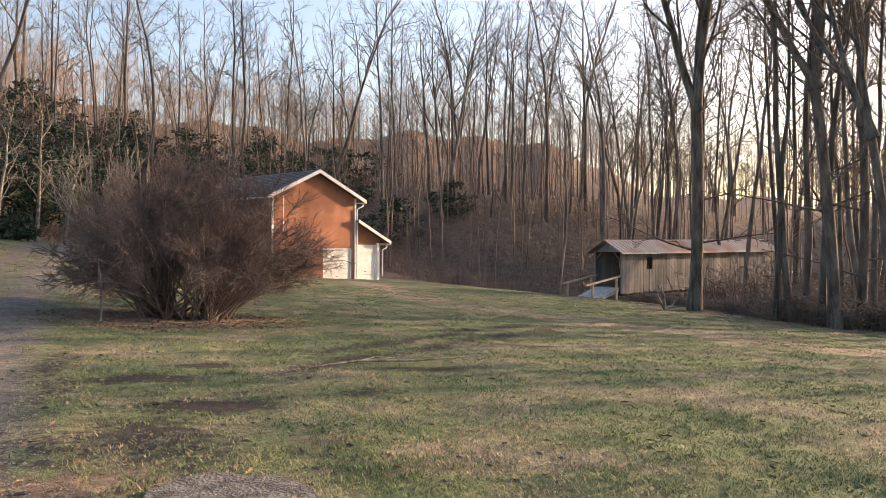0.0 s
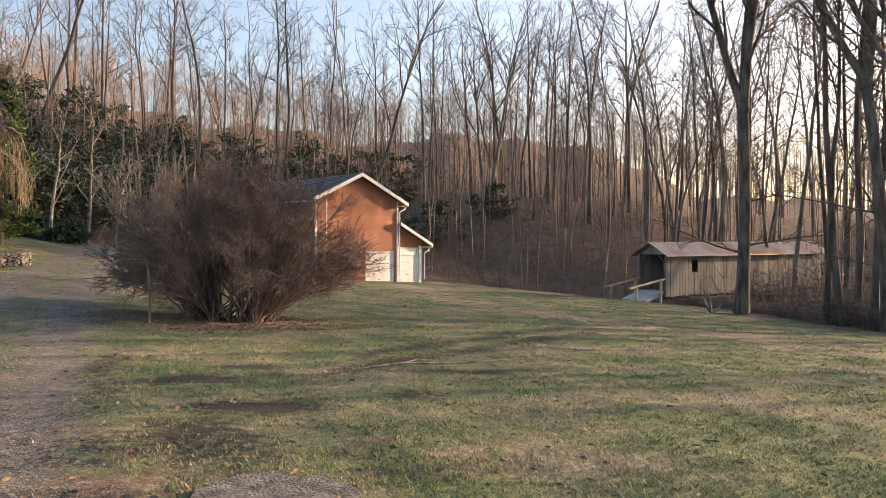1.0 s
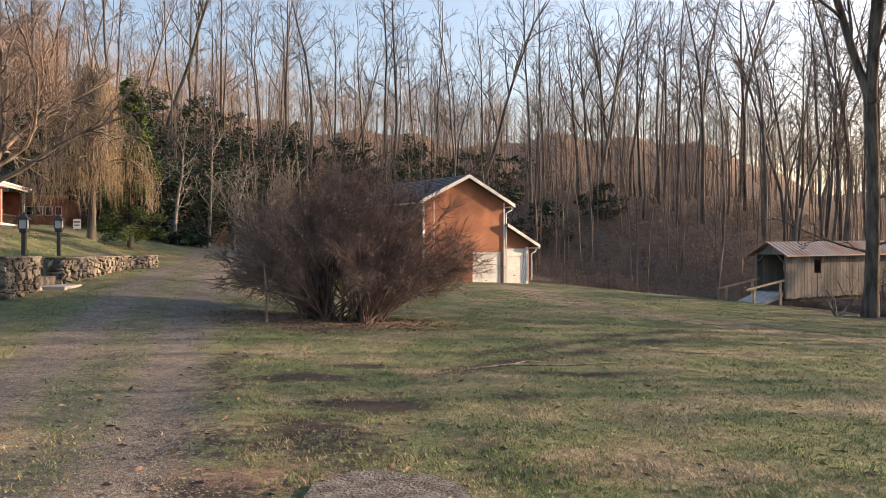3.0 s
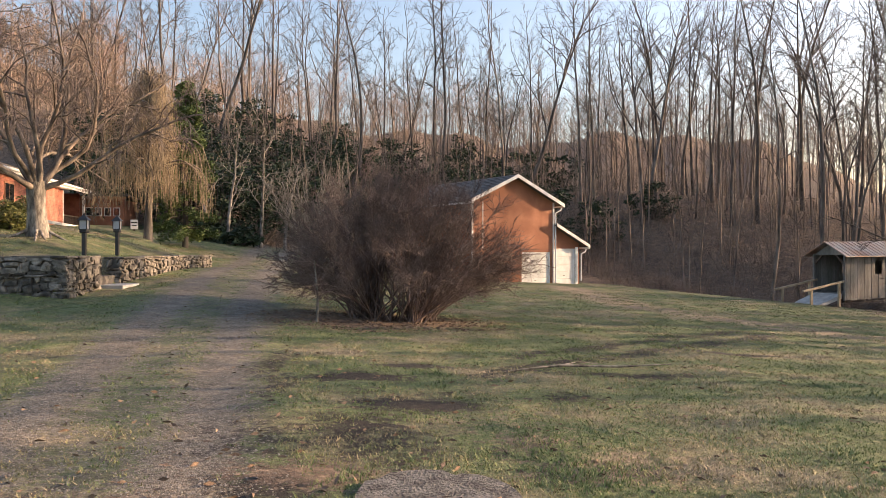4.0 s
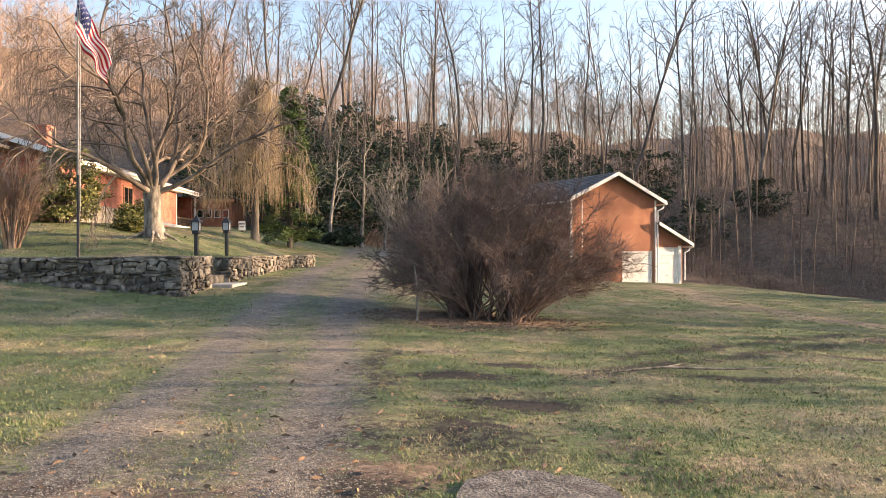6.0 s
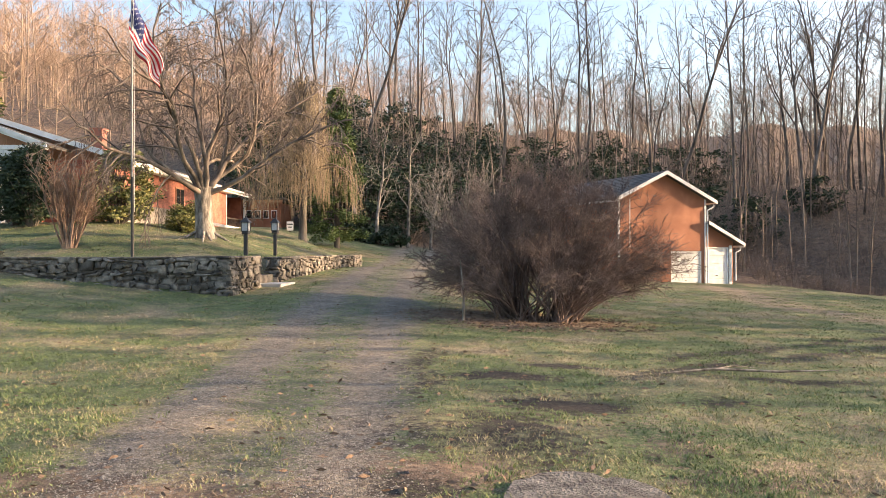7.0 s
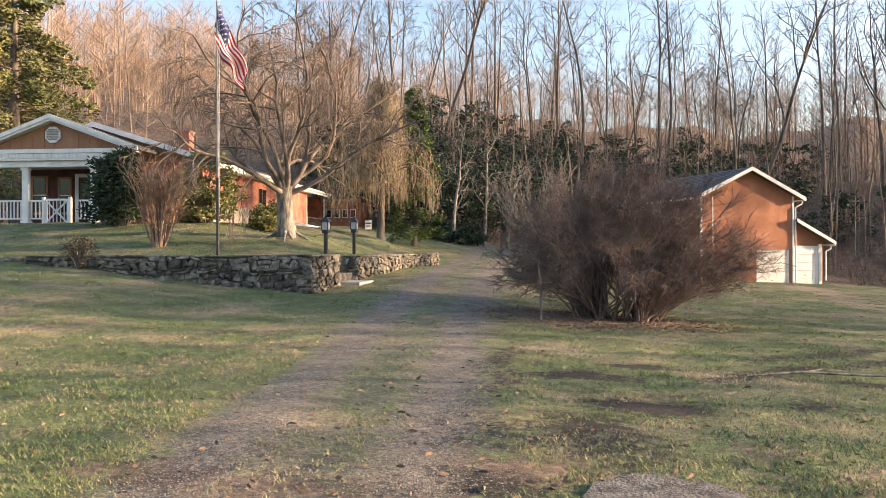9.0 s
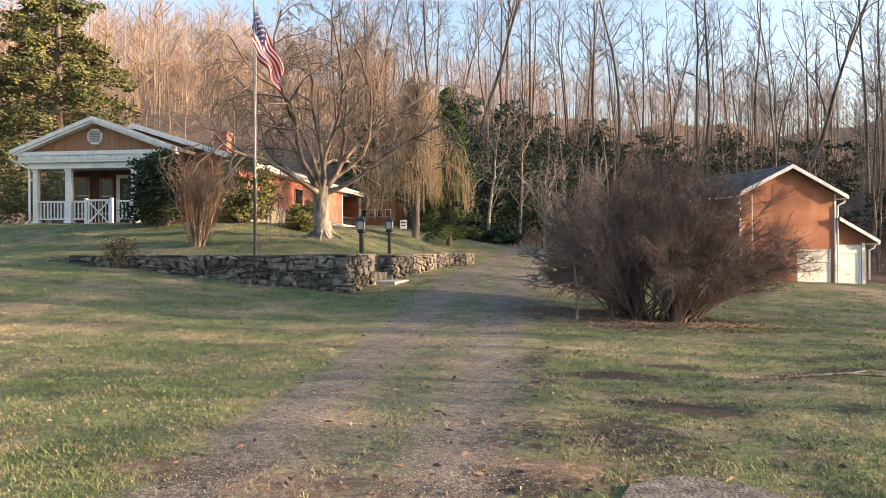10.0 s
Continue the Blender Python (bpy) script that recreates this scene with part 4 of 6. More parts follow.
def build_flag():
    t = thing("flagpole", pose(-10.48, 19.91, gz(-10.48, 19.91) - 0.1), "slender metal flagpole with dark base on the lawn", "flagpole")
    tb = Tubes()
    tb.add([(0, 0, 0), (0, 0, 0.3), (0, 0, 2.2)], [0.05, 0.042, 0.04], 10)
    o = new("lower_pole", tb.mesh("lower_pole", BLACK))
    o.parent = t
    tb = Tubes()
    tb.add([(0, 0, 2.2), (0, 0, 4.5), (0, 0, 7.2)], [0.032, 0.028, 0.024], 10)
    o = new("upper_pole", tb.mesh("upper_pole", STEEL))
    o.parent = t
    bm = bmesh.new()
    bmesh.ops.create_uvsphere(bm, u_segments=12, v_segments=8, radius=0.07, matrix=Matrix.Translation((0, 0, 7.26)))
    part("finial", bm, STEEL, t)
    tb = Tubes()
    tb.add([(0.07, -0.02, 1.3), (0.075, -0.02, 4.0), (0.06, -0.02, 7.1)], [0.006] * 3, 5)
    o = new("halyard", tb.mesh("halyard", WHITE))
    o.parent = t
    # cloth: hoist on the pole, the fly sagging down in folds
    nu, nv = 76, 52
    hoist, top = 1.37, 6.95
    u, v = np.meshgrid(np.linspace(0, 1, nu), np.linspace(0, 1, nv))
    x = 0.03 + 0.74 * u * (1 - 0.12 * v) - 0.16 * v * (1 - u) * np.sin(3.1 * v)
    z = top - 1.72 * u - v * (hoist - 0.72 * u) + 0.05 * np.sin(9 * u + 4 * v) * u
    x = x + 0.05 * np.cos(u * 12 + v * 7) * u
    y = (np.sin(u * 13 + v * 6) * 0.10 + np.sin(u * 6 - v * 5) * 0.12) * np.sqrt(u) + 0.05 * np.sin(11 * v + 2) * (1 - 0.5 * u)
    vv = np.stack([x, y, z], -1).reshape(-1, 3)
    i = np.arange(nv - 1)[:, None] * nu + np.arange(nu - 1)[None]
    f = np.stack([i, i + 1, i + nu + 1, i + nu], -1).reshape(-1, 4)
    me = quad_mesh("flag", vv, f, flag_material(), True)
    uc, vc = (u[:-1, :-1] + u[1:, 1:]).ravel() / 2, (v[:-1, :-1] + v[1:, 1:]).ravel() / 2
    stripe = (np.floor(vc * 13).astype(int) % 2 == 0)
    col = np.where(stripe[:, None], np.array((0.45, 0.02, 0.035)), np.array((0.78, 0.76, 0.74)))
    canton = (uc < 0.4) & (vc < 7 / 13)
    col[canton] = (0.025, 0.035, 0.14)
    star = canton & ((np.floor(uc / 0.4 * 22) % 2 == 1) & (np.floor(vc * 13 / 7 * 18) % 2 == 1)) & ((np.floor(uc / 0.4 * 22) // 2 + np.floor(vc * 13 / 7 * 18) // 2) % 2 == 0)
    col[star] = (0.75, 0.75, 0.75)
    rgba = np.repeat(np.concatenate([col, np.ones((len(col), 1))], 1), 4, axis=0)
    a = me.color_attributes.new("dye", "FLOAT_COLOR", "CORNER")
    a.data.foreach_set("color", rgba.astype(np.float32).ravel())
    fl = new("flag", me)
    fl.matrix_world = pose(-10.48, 19.91, gz(-10.48, 19.91) - 0.1, 0, 0, 40)
    tagged(fl, "red, white and blue striped starred flag hanging limp on the pole", "flag")


build_flag()


def build_sign():
    t = thing("yard_sign", pose(-15.0, 47.7, gz(-15.0, 47.7), 0, 0, 15), "small white sign on a dark post", "sign")
    part("post", boxes((-0.04, 0, -0.2, 0.04, 0.06, 0.7)), WOOD_DARK, t)
    part("board", boxes((-0.2, -0.03, 0.1, 0.2, -0.004, 0.65), bevel=0.008), WHITE, t, "white board with dark bars")
    part("bar", boxes((-0.17, -0.04, 0.45, 0.17, -0.031, 0.52), (-0.13, -0.04, 0.28, 0.13, -0.031, 0.34)), BLACK, t)


build_sign()


def side_ramp():
    t = thing("access_ramp", HM, "grey board ramp with white rails to the side porch", "ramp")
    bm = bmesh.new()
    prism(bm, [(9.8, 0.0), (16.0, -0.05), (16.0, -0.5), (9.8, -0.5)], "x", 8.2, 9.4)
    part("deck", bm, WOOD_GREY, t)
    bm = bmesh.new()
    beam(bm, (9.4, 9.8, 0.25), (9.4, 19.5, 0.05), 0.1, 0.14)
    beam(bm, (9.4, 19.5, 0.05), (9.4, 22.0, 0.05), 0.1, 0.14)
    part("rail", bm, WHITE, t, "white ramp rail")
    for y in (10.0, 13.0, 16.0, 19.4):
        part("post", boxes((9.36, y - 0.05, -0.6, 9.44, y + 0.05, 0.2)), WHITE, t)


side_ramp()


def slab():
    bm = bmesh.new()
    outline = [(-0.66, -0.6), (0.6, -0.6), (0.62, 0.05), (0.55, 0.3), (0.44, 0.46), (0.3, 0.6), (0.12, 0.64), (0.08, 0.58), (-0.02, 0.72), (-0.2, 0.75), (-0.36, 0.7), (-0.5, 0.62), (-0.56, 0.45), (-0.68, 0.36), (-0.7, 0.0)]
    prism(bm, outline, "z", -0.1, 0.02)
    bmesh.ops.bevel(bm, geom=[e for e in bm.edges if min(v.co.z for v in e.verts) > 0.01], offset=0.015, segments=2, affect="EDGES")
    o = part("stone_slab", bm, SLAB)
    o.matrix_world = pose(0.31, 5.06, gz(0.31, 5.06) - 0.002, 0, 0, -6) @ Matrix.Diagonal((0.8, 0.8, 1, 1))
    tagged(o, "flat weathered grey slab sunk in the grass", "slab")


slab()

# ---- trees and shrubs ----


def grow(tubes, twigs, rnd, base, heading, length, radius, level, spec):
    """One stem and, from it, smaller ones. spec: droop, spread, bend and count for each level."""
    n = spec["seg"][level]
    pts, d = [np.array(base, float)], np.array(heading, float)
    step = length / n
    for i in range(n):
        w = spec["bend"][level]
        d = d + np.array((rnd.gauss(0, w), rnd.gauss(0, w), rnd.gauss(0, w) + spec["lift"][level]))
        d /= np.linalg.norm(d)
        pts.append(pts[-1] + d * step)
    s = np.linspace(0, 1, n + 1)
    rad = radius * (1 - s * spec["taper"][level]) + spec.get("least", 0.004)
    if level == 0:
        rad[0] *= 1.35
    (twigs if level >= spec["twig_from"] else tubes).add(pts, rad, spec["sides"][level])
    if level + 1 >= len(spec["seg"]):
        return
    lo, hi = spec["from"][level]
    count = spec["count"][level]
    for k in range(count):
        u = lo + (hi - lo) * (k + rnd.random()) / count
        f = u * n
        i = min(int(f), n - 1)
        p = pts[i] + (pts[i + 1] - pts[i]) * (f - i)
        d0 = pts[i + 1] - pts[i]
        d0 = d0 / np.linalg.norm(d0)
        a = rnd.uniform(0, 2 * math.pi)
        side = np.cross(d0, np.array((math.cos(a), math.sin(a), 0.3)))
        side /= np.linalg.norm(side) + 1e-9
        sp = spec["spread"][level] * rnd.uniform(0.7, 1.3)
        h = d0 * math.cos(sp) + side * math.sin(sp)
        ln = length * spec["ratio"][level] * rnd.uniform(0.6, 1.15) * (1.15 - 0.6 * u)
        r = min(rad[i] * 0.62, radius * spec["thin"][level] * (1.15 - 0.5 * u))
        grow(tubes, twigs, rnd, p, h, ln, r, level + 1, spec)


FOREST = {"least": 0.006, "seg": (12, 5, 3, 1), "bend": (0.06, 0.17, 0.22, 0.2), "lift": (0.02, 0.05, 0.03, 0.02), "taper": (0.9, 0.85, 0.85, 0.7), "sides": (7, 4, 3, 3),
          "from": ((0.42, 0.98), (0.2, 1.0), (0.15, 1.0)), "count": (15, 6, 3), "spread": (0.75, 0.8, 0.85), "ratio": (0.25, 0.48, 0.55), "thin": (0.31, 0.48, 0.5), "twig_from": 2}


def tree_kit(seed, spec, height, radius, lean=0.0, bark=BARK, twig=TWIG):
    rnd = random.Random(seed)
    a, b = Tubes(), Tubes()
    grow(a, b, rnd, (0, 0, -0.3), (lean * rnd.uniform(-1, 1), lean * rnd.uniform(-1, 1), 1), height, radius, 0, spec)
    return a.mesh("trunk", bark), b.mesh("crown", twig)


def plant(kit, x, y, scale=1.0, turn=0.0, label="tall bare deciduous tree with grey-brown bark", name="bare_tree", group="bare woodland trees", tilt=(0, 0), category="tree"):
    t = thing(name, pose(x, y, gz(x, y), tilt[0], tilt[1], turn) @ Matrix.Scale(scale, 4), label, category, group)
    a, b = new("trunk", kit[0]), new("crown", kit[1])
    a.parent = b.parent = t
    return t


def variant(**changes):
    s = dict(FOREST)
    s.update(changes)
    return s


KITS = [tree_kit(11, FOREST, 23, 0.17, 0.05), tree_kit(12, variant(count=(12, 6, 3)), 25, 0.2, 0.08),
        tree_kit(13, variant(spread=(0.6, 0.75, 0.8), **{"from": ((0.5, 0.98), (0.2, 1.0), (0.15, 1.0))}), 24, 0.145, 0.06), tree_kit(14, variant(count=(16, 5, 3), ratio=(0.2, 0.42, 0.5)), 21, 0.13, 0.1),
        tree_kit(15, variant(count=(8, 6, 4), spread=(0.5, 0.75, 0.8), ratio=(0.45, 0.4, 0.45), thin=(0.48, 0.4, 0.5), **{"from": ((0.4, 0.9), (0.2, 1.0), (0.15, 1.0))}), 22, 0.2, 0.07),
        tree_kit(16, variant(bend=(0.06, 0.14, 0.18, 0.2)), 19, 0.11, 0.14), tree_kit(17, variant(count=(12, 6, 4)), 16, 0.085, 0.1)]

LIGHT_KITS = [tree_kit(31, variant(count=(11, 5, 2)), 23, 0.17, 0.06), tree_kit(32, variant(count=(10, 5, 2)), 21, 0.15, 0.08)]


def fork_kit(seed, fork, radius, limbs, length):
    """A stout trunk that divides at the fork into a few long limbs, with side boughs below."""
    rnd = random.Random(seed)
    a, b = Tubes(), Tubes()
    h = np.linspace(0, 1, 7)
    a.add([(0.12 * math.sin(3 * u), 0.08 * math.sin(4 * u + 1), -0.3 + (fork + 0.5) * u) for u in h], radius * np.array((1.5, 1.12, 1.02, 0.98, 0.95, 0.97, 0.9)), 12)
    top = (0.12 * math.sin(3 * 0.95), 0.08 * math.sin(4.8), fork)
    spec = variant(seg=(10, 6, 4, 3), bend=(0.06, 0.13, 0.17, 0.2), count=(11, 7, 6), sides=(9, 5, 3, 3), spread=(0.6, 0.75, 0.8), ratio=(0.34, 0.45, 0.5), thin=(0.4, 0.42, 0.5), lift=(0.03, 0.03, 0.03, 0.03), **{"from": ((0.12, 1.0), (0.2, 1.0), (0.15, 1.0))})
    for d in limbs:
        v = np.array(d) / np.linalg.norm(d)
        grow(a, b, rnd, np.array(top) - v * 0.3, v, length * rnd.uniform(0.9, 1.05), radius * (1.25 / math.sqrt(len(limbs))), 0, dict(spec, taper=(0.88, 0.85, 0.85, 0.7)))
    for k in range(4):
        ang = rnd.uniform(0, 6.28)
        z = fork * rnd.uniform(0.25, 0.75)
        grow(a, b, rnd, (0, 0, z), (math.cos(ang), math.sin(ang), 0.25), rnd.uniform(3, 4.5), radius * 0.17, 0, dict(spec, lift=(-0.01, 0.0, 0.03, 0.03), count=(6, 5, 4), seg=(8, 5, 3, 2)))
    return a.mesh("trunk", BARK_DARK), b.mesh("crown", TWIG)


def polar(az, r):
    return r * math.sin(radians(az)), r * math.cos(radians(az))


def woods():
    rnd = random.Random(5)
    # chosen trees that stand out, by bearing and distance
    for az, r, k, s, turn in ((9.0, 68, 4, 1.05, 40), (17.2, 74, 4, 1.0, 130), (28.5, 66, 1, 1.0, 10), (23.0, 76, 0, 1.0, 90), (-2.5, 72, 1, 0.95, 70), (3.0, 74, 2, 1.0, 0),
                              (13.2, 66, 3, 0.8, 200), (15.6, 68, 6, 0.9, 20), (-8.0, 68, 3, 0.9, 60), (24.6, 78, 1, 1.05, 15), (33.2, 60, 1, 1.0, 45)):
        x, y = polar(az, r)
        plant(KITS[k], x, y, s, turn)
    x, y = polar(34.6, 34.5)
    plant(fork_kit(201, 8.3, 0.24, ((-0.34, 0.05, 0.9), (0.06, 0.0, 1.0), (-0.08, 0.25, 0.95)), 15), x, y, 1.0, -34, "large forked bare tree with dark trunk at the lawn edge", "large_bare_tree")
    x, y = polar(43.2, 29)
    plant(fork_kit(202, 8.0, 0.18, ((-0.42, 0.1, 0.9), (0.1, 0.1, 1.0), (0.3, -0.2, 0.9)), 13), x, y, 1.0, -43, "leaning bare tree with thick dark trunk", "large_bare_tree", tilt=(0, -5))
    x, y = polar(44.6, 30.5)
    plant(fork_kit(203, 7.0, 0.15, ((-0.15, 0.1, 1.0), (0.16, 0.1, 1.0)), 15), x, y, 1.0, -43, "twin-stemmed bare tree with thick dark trunk", "large_bare_tree")
    x, y = polar(46.4, 26.5)
    plant(fork_kit(204, 6.0, 0.13, ((-0.35, 0.1, 0.9), (0.1, 0.1, 1.0), (-0.25, 0.2, 0.9)), 13), x, y, 1.0, -46, "crooked bare tree with spreading limbs", "large_bare_tree", tilt=(0, -6))
    for az, r, k, s, turn, tilt in ((39.6, 31, 5, 0.95, 80, (2, -2)), (36.4, 52, 3, 0.95, 10, (0, 0)), (48.5, 24, 5, 1.0, 50, (0, -8)), (41.5, 33, 3, 1.0, 20, (0, 3)), (42.4, 30, 2, 0.9, 0, (0, 2)), (45.0, 32, 3, 0.9, 250, (0, -4)),
                                    (37.5, 48, 2, 1.0, 75, (0, 0)), (31.6, 56, 5, 1.0, 140, (0, -9)), (41.0, 50, 0, 1.0, 200, (0, 0)), (47.4, 35, 1, 0.8, 45, (0, 0)), (52, 30, 1, 0.9, 0, (0, 0)), (57, 34, 0, 0.9, 100, (0, 0)), (63, 30, 2, 0.9, 10, (0, 0))):
        x, y = polar(az, r)
        plant(KITS[k], x, y, s, turn, tilt=tilt)
    for k in range(16):
        az, r = rnd.uniform(40.5, 53), rnd.uniform(30, 50)
        x, y = polar(az, r)
        if abs(0.33 * (x - 21.9) - 0.944 * (y - 38.16)) > 3 or x > 38:
            plant(KITS[rnd.choice((0, 2, 3, 3, 5, 6))], x, y, rnd.uniform(0.75, 1.0), rnd.uniform(0, 360), tilt=(rnd.uniform(-5, 5), rnd.uniform(-5, 5)))
    for k in range(16):
        x, y = polar(rnd.uniform(17, 36), rnd.uniform(72, 90))
        plant(KITS[rnd.choice((0, 1, 4, 5))], x, y, rnd.uniform(0.85, 1.1), rnd.uniform(0, 360), tilt=(rnd.uniform(-4, 4), rnd.uniform(-4, 4)))
    for k in range(12):
        x, y = polar(rnd.uniform(25, 40), rnd.uniform(53, 68))
        plant(KITS[rnd.choice((0, 2, 3, 5))], x, y, rnd.uniform(0.8, 1.05), rnd.uniform(0, 360), tilt=(rnd.uniform(-6, 6), rnd.uniform(-6, 6)))
    placed = []
    tries = 0
    while len(placed) < 135 and tries < 6000:
        tries += 1
        az = rnd.uniform(-22, 52)
        near = 76 - 38 * float(sstep(26, 44, az))
        if rnd.random() < 0.06:
            near = near - 14 * float(sstep(44, 30, az))
        r = near + 46 * rnd.random() ** 1.3
        x, y = polar(az, r)
        if x < -14 and y < 58:
            continue
        if any((x - a) ** 2 + (y - b) ** 2 < 6.5 for a, b in placed):
            continue
        if 22 < az < 42 and r < 60 and abs(0.33 * (x - 21.9) - 0.944 * (y - 38.16)) < 3.5:
            continue
        placed.append((x, y))
        plant(KITS[rnd.choice((0, 1, 2, 3, 3, 4, 5, 5, 6, 6))], x, y, rnd.uniform(0.76, 1.12), rnd.uniform(0, 360), tilt=(rnd.uniform(-4, 4), rnd.uniform(-4, 4)))
    # unseen trees added to the side of the creek to break up the evening sun
    for i in range(52):
        az, r = rnd.uniform(52, 108), rnd.uniform(26, 70)
        x, y = polar(az, r)
        # gap left in them so the sun reaches the near lawn
        if -3.0 < y * math.sin(sa) - x * math.cos(sa) < 6.5:
            continue
        plant(LIGHT_KITS[i % 2], x, y, rnd.uniform(0.8, 1.05), rnd.uniform(0, 360))


woods()


def far_woods():
    """The bare trees that cover the far slopes, as one mass."""
    rnd = random.Random(8)
    tb, tw = Tubes(), Tubes()
    for i in range(1750):
        az = rnd.uniform(-52, 52) if i < 1300 else rnd.uniform(-54, -18)
        r = (95 if i < 1300 else 70) + 175 * rnd.random() ** 0.8
        x, y = polar(az, r)
        z = gz(x, y)
        h = rnd.uniform(9, 16)
        lean = (rnd.gauss(0, 0.5), rnd.gauss(0, 0.5))
        tb.add([(x, y, z - 0.3), (x + lean[0] * 0.5, y + lean[1] * 0.5, z + h * 0.5), (x + lean[0], y + lean[1], z + h)], [0.085, 0.06, 0.022], 3)
        for j in range(14):
            u = rnd.uniform(0.3, 1.0)
            a, s = rnd.uniform(0, 6.28), h * rnd.uniform(0.12, 0.26) * (1.2 - 0.6 * u)
            p = np.array((x + lean[0] * u, y + lean[1] * u, z + h * u))
            e = p + np.array((math.cos(a) * s, math.sin(a) * s, s * rnd.uniform(0.5, 1.2)))
            tw.add([p, (p + e) / 2 + np.array((0, 0, -0.1)), e], [0.045, 0.034, 0.018], 3)
            for q in range(1):
                m = p + (e - p) * rnd.uniform(0.3, 0.9)
                tw.add([m, m + np.array((rnd.gauss(0, 0.7), rnd.gauss(0, 0.7), rnd.uniform(0.3, 1.3)))], [0.035, 0.015], 3)
    for name, t, m in (("far_woodland", tb, BARK_SUNLIT), ("far_woodland_twigs", tw, TWIG_SUNLIT)):
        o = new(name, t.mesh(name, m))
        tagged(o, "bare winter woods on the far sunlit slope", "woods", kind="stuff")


far_woods()


def leaves(rnd_seed, points, size, material, name="leaves", flat=0.5):
    """Small bent leaves scattered at the given places."""
    rs = np.random.RandomState(rnd_seed)
    n = len(points)
    d = rs.normal(size=(n, 3))
    d[:, 2] *= flat
    d /= np.linalg.norm(d, axis=1)[:, None]
    s = np.cross(d, rs.normal(size=(n, 3)))
    s /= np.linalg.norm(s, axis=1)[:, None]
    ln = size * rs.uniform(0.6, 1.3, (n, 1))
    w = ln * 0.38
    up = np.cross(s, d)
    a, b = points, points + d * ln
    m = points + d * ln * 0.5 + up * ln * 0.08
    v = np.stack([a, m + s * w * 0.5 - up * ln * 0.1, b, m - s * w * 0.5 - up * ln * 0.1], 1).reshape(-1, 3)
    f = np.arange(4 * n).reshape(n, 4)
    return quad_mesh(name, v, f, material)


def clump_points(rs, centres, radii, per):
    out = []
    for c, r in zip(centres, radii):
        d = rs.normal(size=(per, 3))
        d /= np.linalg.norm(d, axis=1)[:, None]
        out.append(np.array(c) + d * (r * rs.uniform(0.45, 1.05, (per, 1))) * np.array((1, 1, 0.75)))
    return np.concatenate(out)


def big_shrub():
    """The broad many-stemmed bare shrub by the drive: stems fan from a wide foot to a rounded dome of twigs."""
    rnd = random.Random(31)
    st, tw = Tubes(), Tubes()

    def unit(v):
        return v / (np.linalg.norm(v) + 1e-9)
    for i in range(250):
        a = rnd.uniform(0, 2 * math.pi)
        th = 1.57 * rnd.random() ** 0.62
        # two crowded feet, left and right
        cx = (-0.42, 0.5)[math.cos(a) + rnd.gauss(0, 0.5) > 0]
        b = np.array((cx + rnd.gauss(0, 0.16), rnd.gauss(0, 0.22), -0.08))
        k = rnd.uniform(0.82, 1.05) * (1.0 + 0.05 * math.sin(3 * a + 1) + 0.04 * math.sin(5 * a))
        skirt = 0.42 * max(0.0, math.cos(a)) * math.sin(th) ** 3
        tip = np.array(((2.5 * k + skirt) * math.sin(th) * math.cos(a), 2.2 * k * math.sin(th) * math.sin(a), 0.62 + 2.62 * k * math.cos(th)))
        mid = b + 0.5 * (tip - b) + np.array((0, 0, 0.38 * math.sin(th))) + np.array([rnd.gauss(0, 0.1) for q in range(3)])
        u = np.linspace(0, 1, 8)[:, None]
        pts = (1 - u) ** 2 * b + 2 * u * (1 - u) * mid + u * u * tip + np.array([[rnd.gauss(0, 0.02) for q in range(3)] for w in range(8)]) * np.minimum(u * 3, 1)
        pts[:, 2] = np.maximum(pts[:, 2], 0.04 * u[:, 0] - 0.08)
        r0 = rnd.uniform(0.010, 0.022)
        st.add(pts, r0 * (1 - 0.8 * u[:, 0]) + 0.002, 5)
        for j in range(24):
            f = 7 * (0.3 + 0.7 * rnd.random() ** 0.65)
            m = min(int(f), 6)
            p = pts[m] + (pts[m + 1] - pts[m]) * (f - m)
            d = unit(pts[m + 1] - pts[m])
            d = unit(d + np.array((rnd.gauss(0, 0.75), rnd.gauss(0, 0.75), rnd.gauss(0.1, 0.6))))
            ln = rnd.uniform(0.2, 0.5)
            e = p + d * ln
            c = (p + e) / 2 + np.array([rnd.gauss(0, 0.03) for q in range(3)])
            tw.add([p, c, e], [0.0055, 0.0045, 0.0025], 3)
            for g in range(4):
                o = p + (e - p) * rnd.uniform(0.2, 0.95)
                d2 = unit(d + np.array([rnd.gauss(0, 0.8) for q in range(3)]))
                tw.add([o, o + d2 * rnd.uniform(0.10, 0.26)], [0.0046, 0.0024], 3)
    x, y = -0.05, 18.0
    t = thing("large_shrub", pose(x, y, gz(x, y)) @ Matrix.Scale(1.06, 4), "large rounded bare shrub of dense reddish-brown twigs", "shrub")
    for name, q in (("stem", st), ("crown", tw)):
        o = new(name, q.mesh(name, TWIG_RED))
        o.parent = t
    # dead stick at its edge
    tb = Tubes()
    tb.add([(0, 0, -0.1), (0.02, 0, 0.5), (-0.02, 0.02, 0.9), (-0.06, 0.0, 1.25)], [0.03, 0.027, 0.02, 0.008], 6)
    o = new("dead_stick", tb.mesh("dead_stick", BARK_PALE))
    o.matrix_world = pose(-1.56, 16.43, gz(-1.56, 16.43))
    tagged(o, "pale dead sapling stick beside the shrub", "sapling")


big_shrub()


TWIG_WEEP = mat("weeping_twigs", (0.12, 0.095, 0.08), (0.23, 0.185, 0.155), 2, 0.9, 20, 0.2)


